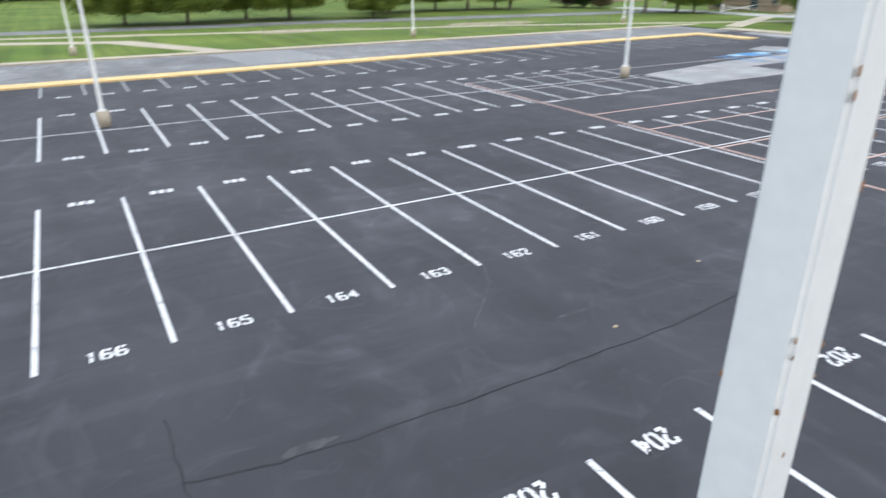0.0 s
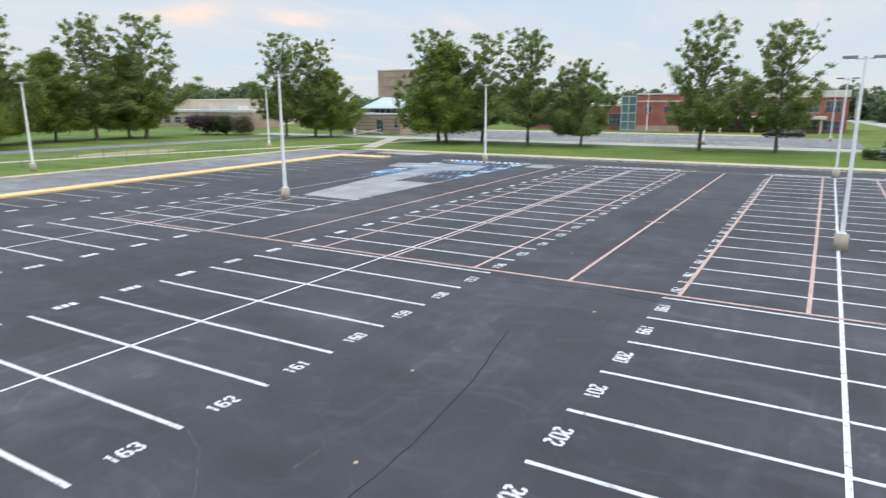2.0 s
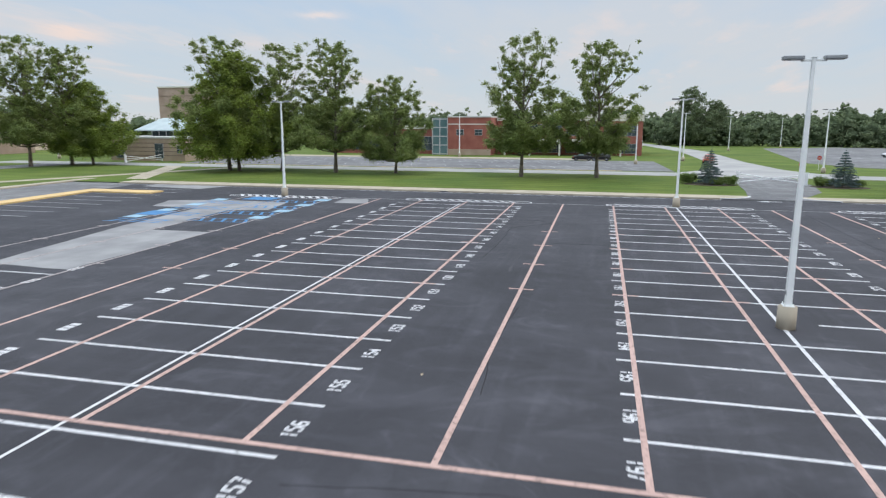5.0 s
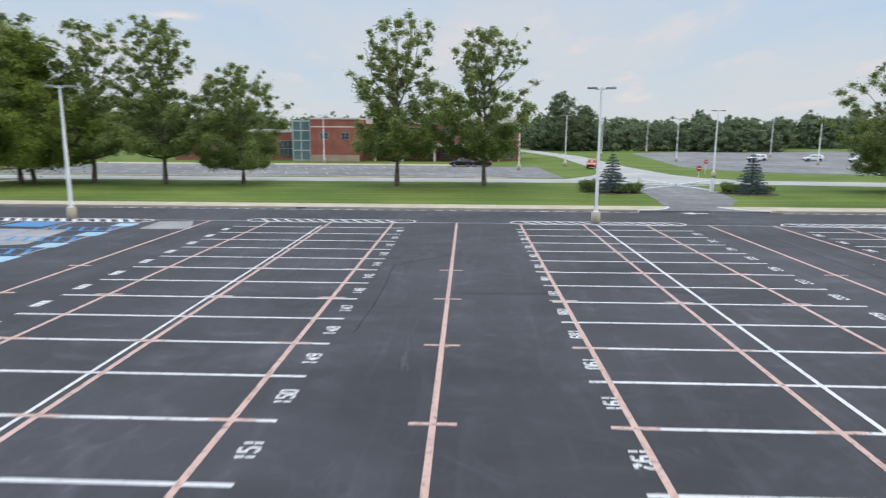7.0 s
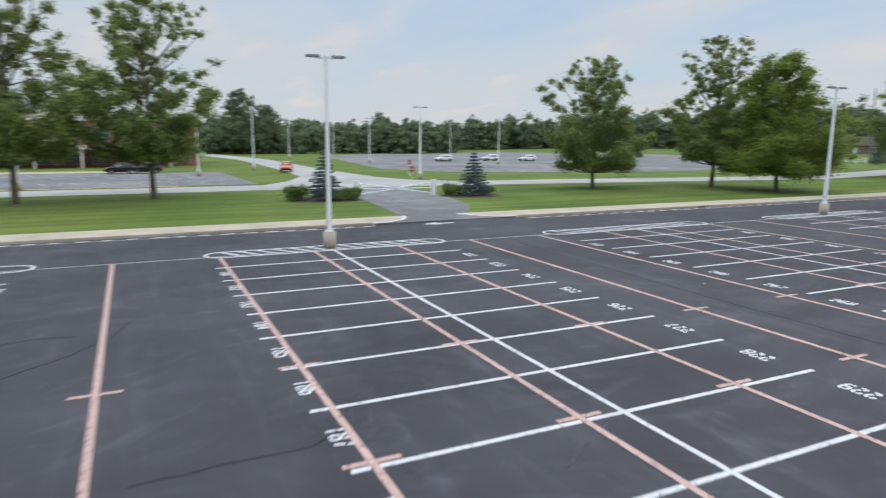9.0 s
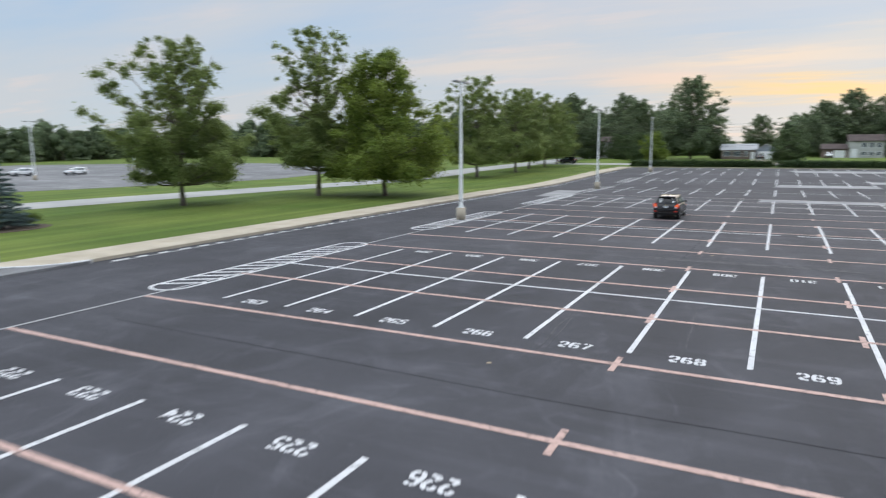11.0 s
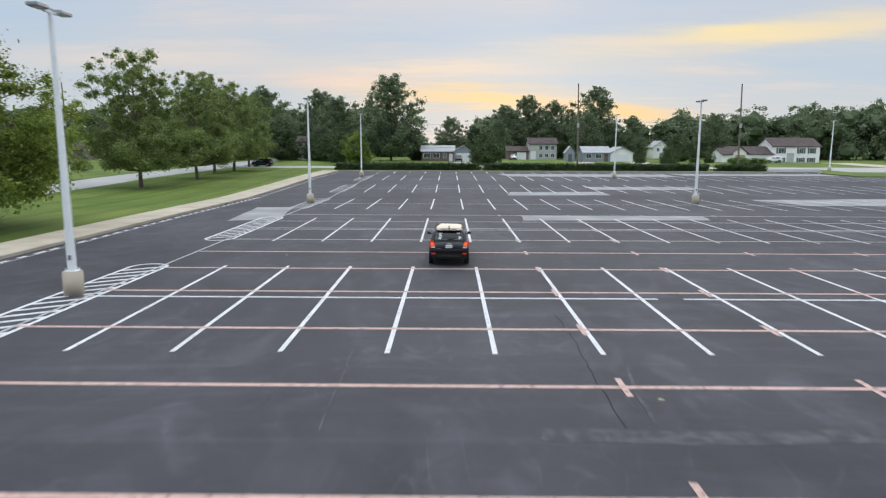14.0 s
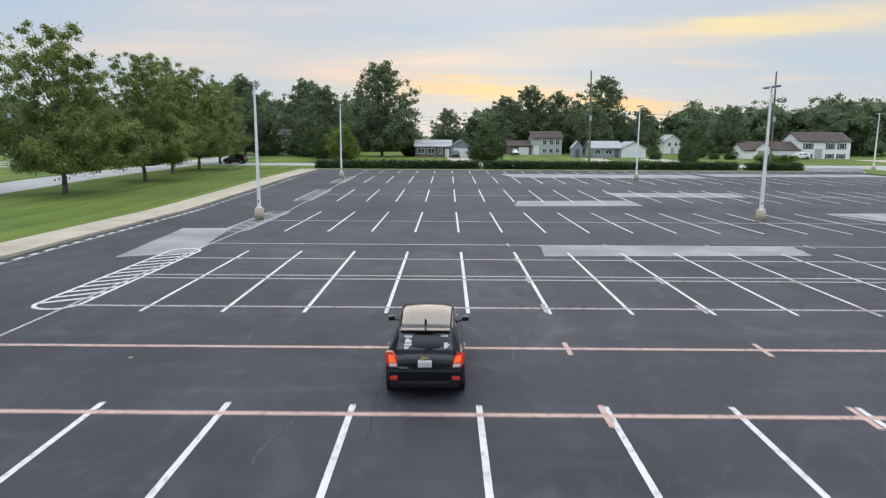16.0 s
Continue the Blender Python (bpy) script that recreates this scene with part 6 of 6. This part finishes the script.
def make_wheel(parent, x, side):
    wheel = new("wheel")
    wheel.parent = parent
    wheel.matrix_basis = pose(x, side * 0.79, 0.335) @ Matrix.Rotation(radians(-90 * side), 4, "X")
    bm = bmesh.new()
    prof = [(0.20, -0.10), (0.30, -0.105), (0.328, -0.08), (0.335, -0.03), (0.335, 0.03), (0.328, 0.08), (0.30, 0.108), (0.225, 0.11), (0.215, 0.09)]
    rings = [[bm.verts.new((q * math.cos(t), q * math.sin(t), z)) for t in np.linspace(0, 2 * math.pi, 32, endpoint=False)] for q, z in prof]
    for a, b in zip(rings, rings[1:]):
        for i in range(32):
            bm.faces.new((a[i], a[(i + 1) % 32], b[(i + 1) % 32], b[i]))
    bmesh.ops.recalc_face_normals(bm, faces=bm.faces)
    part("tyre", bm, TYRE, wheel, smooth=True)
    bm = bmesh.new()
    bmesh.ops.create_cone(bm, cap_ends=True, segments=28, radius1=0.215, radius2=0.215, depth=0.02, matrix=Matrix.Translation((0, 0, 0.03)))
    part("brake_disc", bm, CLAD, wheel)
    bm = bmesh.new()
    for i in range(5):
        m = Matrix.Rotation(i * 2 * math.pi / 5, 4, "Z")
        for sgn in (-1, 1):
            pts = [m @ Vector(p) for p in ((0.03, sgn * 0.005, 0.10), (0.215, sgn * 0.025, 0.088), (0.21, sgn * 0.085, 0.088), (0.04, sgn * 0.05, 0.10))]
            panel(bm, pts if sgn > 0 else pts[::-1], 0.02)
    bmesh.ops.create_cone(bm, cap_ends=True, segments=20, radius1=0.06, radius2=0.045, depth=0.03, matrix=Matrix.Translation((0, 0, 0.098)))
    for t in range(28):
        a, b = t * 2 * math.pi / 28, (t + 1) * 2 * math.pi / 28
        panel(bm, [(0.20 * math.cos(a), 0.20 * math.sin(a), 0.098), (0.226 * math.cos(a), 0.226 * math.sin(a), 0.108), (0.226 * math.cos(b), 0.226 * math.sin(b), 0.108), (0.20 * math.cos(b), 0.20 * math.sin(b), 0.098)], 0.015)
    part("rim", bm, ALLOY, wheel)
    return wheel


def suv(paint, label, detailed):
    car = thing("car", pose(0, 0, 0), label, "car")
    bm = bmesh.new()
    S = [(-2.12, 0.66, 0.50, 0.80), (-2.09, 0.76, 0.40, 0.93), (-2.03, 0.835, 0.34, 1.02), (-1.92, 0.868, 0.30, 1.06), (-1.55, 0.885, 0.28, 1.07), (-0.9, 0.878, 0.24, 1.06), (0.0, 0.875, 0.24, 1.045), (0.75, 0.878, 0.24, 1.035),
         (1.05, 0.882, 0.25, 1.03), (1.5, 0.875, 0.28, 0.98), (1.85, 0.83, 0.30, 0.915), (2.03, 0.74, 0.34, 0.83), (2.11, 0.60, 0.42, 0.70)]
    loft(bm, [(x, body_profile(w, b, t)) for x, w, b, t in S])
    body = part("body", bm, paint, car, smooth=True)
    bm = bmesh.new()
    G = [(-2.02, 0.76, 0.64, 1.03, 1.12), (-1.90, 0.775, 0.605, 1.05, 1.36), (-1.80, 0.785, 0.595, 1.05, 1.51), (-1.72, 0.79, 0.60, 1.05, 1.582), (-1.45, 0.80, 0.61, 1.05, 1.598), (-0.8, 0.81, 0.625, 1.045, 1.630), (-0.1, 0.81, 0.63, 1.04, 1.650),
         (0.35, 0.805, 0.62, 1.035, 1.605), (0.55, 0.80, 0.605, 1.03, 1.53), (0.85, 0.79, 0.62, 1.02, 1.33), (1.22, 0.74, 0.66, 0.99, 1.06)]
    loft(bm, [(x, cabin_profile(wb, wr, be, ro)) for x, wb, wr, be, ro in G])
    part("cabin", bm, paint, car, smooth=True)

    def side_y(z):
        return 0.803 - (z - 1.06) / 0.41 * 0.135

    def side_panel(name, pts, mat, holder, out, thick=0.02):
        for sgn in (-1, 1):
            bm = bmesh.new()
            q = [(x, sgn * (side_y(z) + out), z) for x, z in pts]
            panel(bm, q if sgn < 0 else q[::-1], thick)
            part(name, bm, mat, holder)

    side_panel("rear_side_window", [(-1.18, 1.10), (-0.34, 1.09), (-0.34, 1.44), (-0.95, 1.435), (-1.10, 1.36)], CAR_GLASS, car, 0.012)
    side_panel("front_side_window", [(-0.26, 1.09), (0.86, 1.08), (0.62, 1.30), (0.38, 1.43), (-0.26, 1.44)], CLEAR_GLASS, car, 0.012)
    side_panel("quarter_window", [(-1.56, 1.13), (-1.24, 1.10), (-1.16, 1.36), (-1.28, 1.38)], CAR_GLASS, car, 0.012)
    bm = bmesh.new()
    panel(bm, [(-2.005, -0.62, 1.16), (-2.005, 0.62, 1.16), (-1.80, 0.545, 1.525), (-1.80, -0.545, 1.525)][::-1], 0.03)
    rear = part("rear_window", bm, CAR_GLASS, car)
    bm = bmesh.new()
    panel(bm, [(1.20, -0.66, 1.085), (1.20, 0.66, 1.085), (0.53, 0.585, 1.555), (0.53, -0.585, 1.555)], 0.03)
    part("windscreen", bm, CAR_GLASS, car)
    bm = bmesh.new()
    box(bm, -1.93, -1.74, -0.54, 0.54, 1.552, 1.578, 0.012)
    part("spoiler", bm, paint, car)
    for x in (-1.30, 1.255):
        for sgn in (-1, 1):
            make_wheel(car, x, sgn)
            bm = bmesh.new()
            n = 14
            for i in range(n):
                a, b = radians(-8 + 196 * i / n), radians(-8 + 196 * (i + 1) / n)
                q = [(x + r * math.cos(t), sgn * 0.893, 0.335 + r * math.sin(t)) for r, t in ((0.365, a), (0.435, a), (0.435, b), (0.365, b))]
                panel(bm, q if sgn < 0 else q[::-1], 0.05)
            part("wheel_arch", bm, CLAD, car)
            bm = bmesh.new()
            bmesh.ops.create_cone(bm, cap_ends=True, segments=28, radius1=0.366, radius2=0.366, depth=0.02, matrix=Matrix.Translation((x, sgn * 0.878, 0.335)) @ Matrix.Rotation(radians(90), 4, "X"))
            part("wheel_well", bm, TYRE, car)
    for sgn in (-1, 1):
        bm = bmesh.new()
        box(bm, -0.87, 0.83, sgn * 0.885 - 0.02, sgn * 0.885 + 0.02, 0.25, 0.40, 0.012)
        part("sill", bm, CLAD, car)
        bm = bmesh.new()
        box(bm, 0.64, 0.78, sgn * 0.965 - 0.085, sgn * 0.965 + 0.085, 1.05, 1.185, 0.045)
        mirror = part("mirror", bm, paint, car)
        bm = bmesh.new()
        box(bm, 0.66, 0.74, min(sgn * 0.80, sgn * 0.92), max(sgn * 0.80, sgn * 0.92), 1.06, 1.10, 0.01)
        part("mirror_arm", bm, CLAD, mirror)
        for hx in (-0.95, 0.0):
            bm = bmesh.new()
            box(bm, hx - 0.1, hx + 0.1, sgn * 0.893 - 0.018, sgn * 0.893 + 0.018, 0.925, 0.955, 0.01)
            part("door_handle", bm, paint, car)
        bm = bmesh.new()
        panel(bm, [(-2.125, sgn * 0.60, 0.80), (-2.11, sgn * 0.655, 1.02), (-2.06, sgn * 0.735, 1.13), (-1.98, sgn * 0.872, 1.10), (-2.02, sgn * 0.868, 0.92), (-2.08, sgn * 0.80, 0.79)][::sgn], 0.05)
        lamp = part("tail_lamp", bm, TAIL, car)
        bm = bmesh.new()
        panel(bm, [(-2.135, sgn * 0.64, 0.90), (-2.115, sgn * 0.68, 1.04), (-2.055, sgn * 0.80, 1.06), (-2.075, sgn * 0.79, 0.90)][::sgn], 0.02)
        part("indicator", bm, LIT if detailed else AMBER, lamp)
        bm = bmesh.new()
        panel(bm, [(-2.135, sgn * 0.615, 0.815), (-2.135, sgn * 0.63, 0.87), (-2.09, sgn * 0.775, 0.87), (-2.10, sgn * 0.77, 0.815)][::sgn], 0.02)
        part("reversing_lamp", bm, PLATE, lamp)
        bm = bmesh.new()
        box(bm, -2.18, -2.08, sgn * 0.68 - 0.09, sgn * 0.68 + 0.09, 0.53, 0.61, 0.015)
        part("reflector", bm, TAIL, car)
        bm = bmesh.new()
        box(bm, 1.90, 2.02, sgn * 0.66 - 0.12, sgn * 0.66 + 0.12, 0.72, 0.86, 0.03)
        part("headlight", bm, CHROME, car)
        bm = bmesh.new()
        box(bm, 1.82, 1.96, sgn * 0.80 - 0.04, sgn * 0.80 + 0.04, 0.72, 0.82, 0.02)
        part("front_indicator", bm, AMBER, car)
    bm = bmesh.new()
    box(bm, -2.165, -1.90, -0.80, 0.80, 0.50, 0.76, 0.05)
    bumper = part("rear_bumper", bm, paint, car)
    bm = bmesh.new()
    box(bm, -2.15, -1.95, -0.76, 0.76, 0.33, 0.52, 0.04)
    part("bumper_skirt", bm, CLAD, bumper)
    bm = bmesh.new()
    box(bm, -2.175, -2.1, -0.52, 0.52, 0.44, 0.47, 0.01)
    part("bumper_lip", bm, LIP, bumper)
    bm = bmesh.new()
    box(bm, 1.98, 2.14, -0.58, 0.58, 0.34, 0.62, 0.04)
    part("grille", bm, CLAD, car)
    bm = bmesh.new()
    box(bm, -2.165, -2.10, -0.15, 0.15, 0.81, 0.955, 0.01)
    plate = part("number_plate", bm, PLATE, car)
    for i in range(5):
        bm = bmesh.new()
        box(bm, -2.172, -2.16, -0.115 + i * 0.05, -0.085 + i * 0.05, 0.85, 0.915)
        part("plate_mark", bm, PLATE_INK, plate)
    if detailed:
        bm = bmesh.new()
        box(bm, -2.15, -2.09, -0.085, 0.085, 0.995, 1.02, 0.005)
        box(bm, -2.152, -2.09, -0.03, 0.03, 0.985, 1.03, 0.005)
        part("badge", bm, GOLD, car)
        bm = bmesh.new()
        box(bm, -2.135, -2.08, 0.36, 0.58, 0.775, 0.795)
        part("nameplate", bm, CHROME, car)
        bm = bmesh.new()
        panel(bm, [(-1.55, -0.03, 1.60), (-1.35, -0.03, 1.60), (-1.47, 0.0, 1.71), (-1.56, 0.0, 1.72)], 0.03)
        panel(bm, [(-1.55, 0.03, 1.60), (-1.35, 0.03, 1.60), (-1.47, 0.0, 1.71), (-1.56, 0.0, 1.72)][::-1], 0.03)
        part("antenna_fin", bm, paint, car)
        bm = bmesh.new()
        tube(bm, [(-2.03, 0.05, 1.16), (-2.0, -0.30, 1.22)], [0.014, 0.01], 6)
        part("rear_wiper", bm, CLAD, car)
        for sgn in (-1, 1):
            bm = bmesh.new()
            tube(bm, [(-1.6, sgn * 0.58, 1.60), (-0.8, sgn * 0.60, 1.635), (0.2, sgn * 0.595, 1.62)], [0.012] * 3, 6)
            part("roof_seam", bm, CLAD, car)
        for y0, y1, z0, z1 in ((0.30, 0.46, 1.24, 1.28), (0.30, 0.44, 1.30, 1.35), (0.28, 0.46, 1.40, 1.44), (0.34, 0.42, 1.35, 1.38), (0.36, 0.46, 1.18, 1.22), (-0.50, -0.34, 1.42, 1.45), (-0.50, -0.42, 1.20, 1.30), (-0.54, -0.46, 1.24, 1.27)):
            def rear_x(z):
                return -2.005 + (z - 1.16) / 0.365 * 0.205 - 0.012
            bm = bmesh.new()
            panel(bm, [(rear_x(z0), y0, z0), (rear_x(z0), y1, z0), (rear_x(z1), y1, z1), (rear_x(z1), y0, z1)][::-1], 0.006)
            part("sticker", bm, PLATE, rear)
    return car


car = suv(BLACK_PAINT, "black compact SUV with red tail lamps and window stickers", True)
car.matrix_basis = pose(62.33, -46.95, 0, 0, 0, -90)
white_car = suv(WHITE_PAINT, "white car parked on the side lot", False)
white_car.matrix_basis = pose(183.0, -57.5, 0.13, 0, 0, 100)
for x, y, a in ((184.0, -70.8, 80), (180.0, -79.0, 95), (-19.5, -183.2, 0), (43.4, -210.5, 90)):
    copy_thing(white_car, pose(x, y, rise(y) + 0.13, 0, 0, a))
dark_car = suv(BLACK_PAINT, "dark car parked near the school", False)
dark_car.matrix_basis = pose(150.0, 11.0, 0.13, 0, 0, 90)
for x, y, a in ((150.0, 7.5, 90), (101.5, -153.0, 0), (60.0, -183.5, 90)):
    copy_thing(dark_car, pose(x, y, rise(y) + 0.13, 0, 0, a))
red_car = suv(RED_PAINT, "orange-red car waiting on the light side road", False)
red_car.matrix_basis = pose(148.2, -12.9, 0.13, 0, 0, 165)
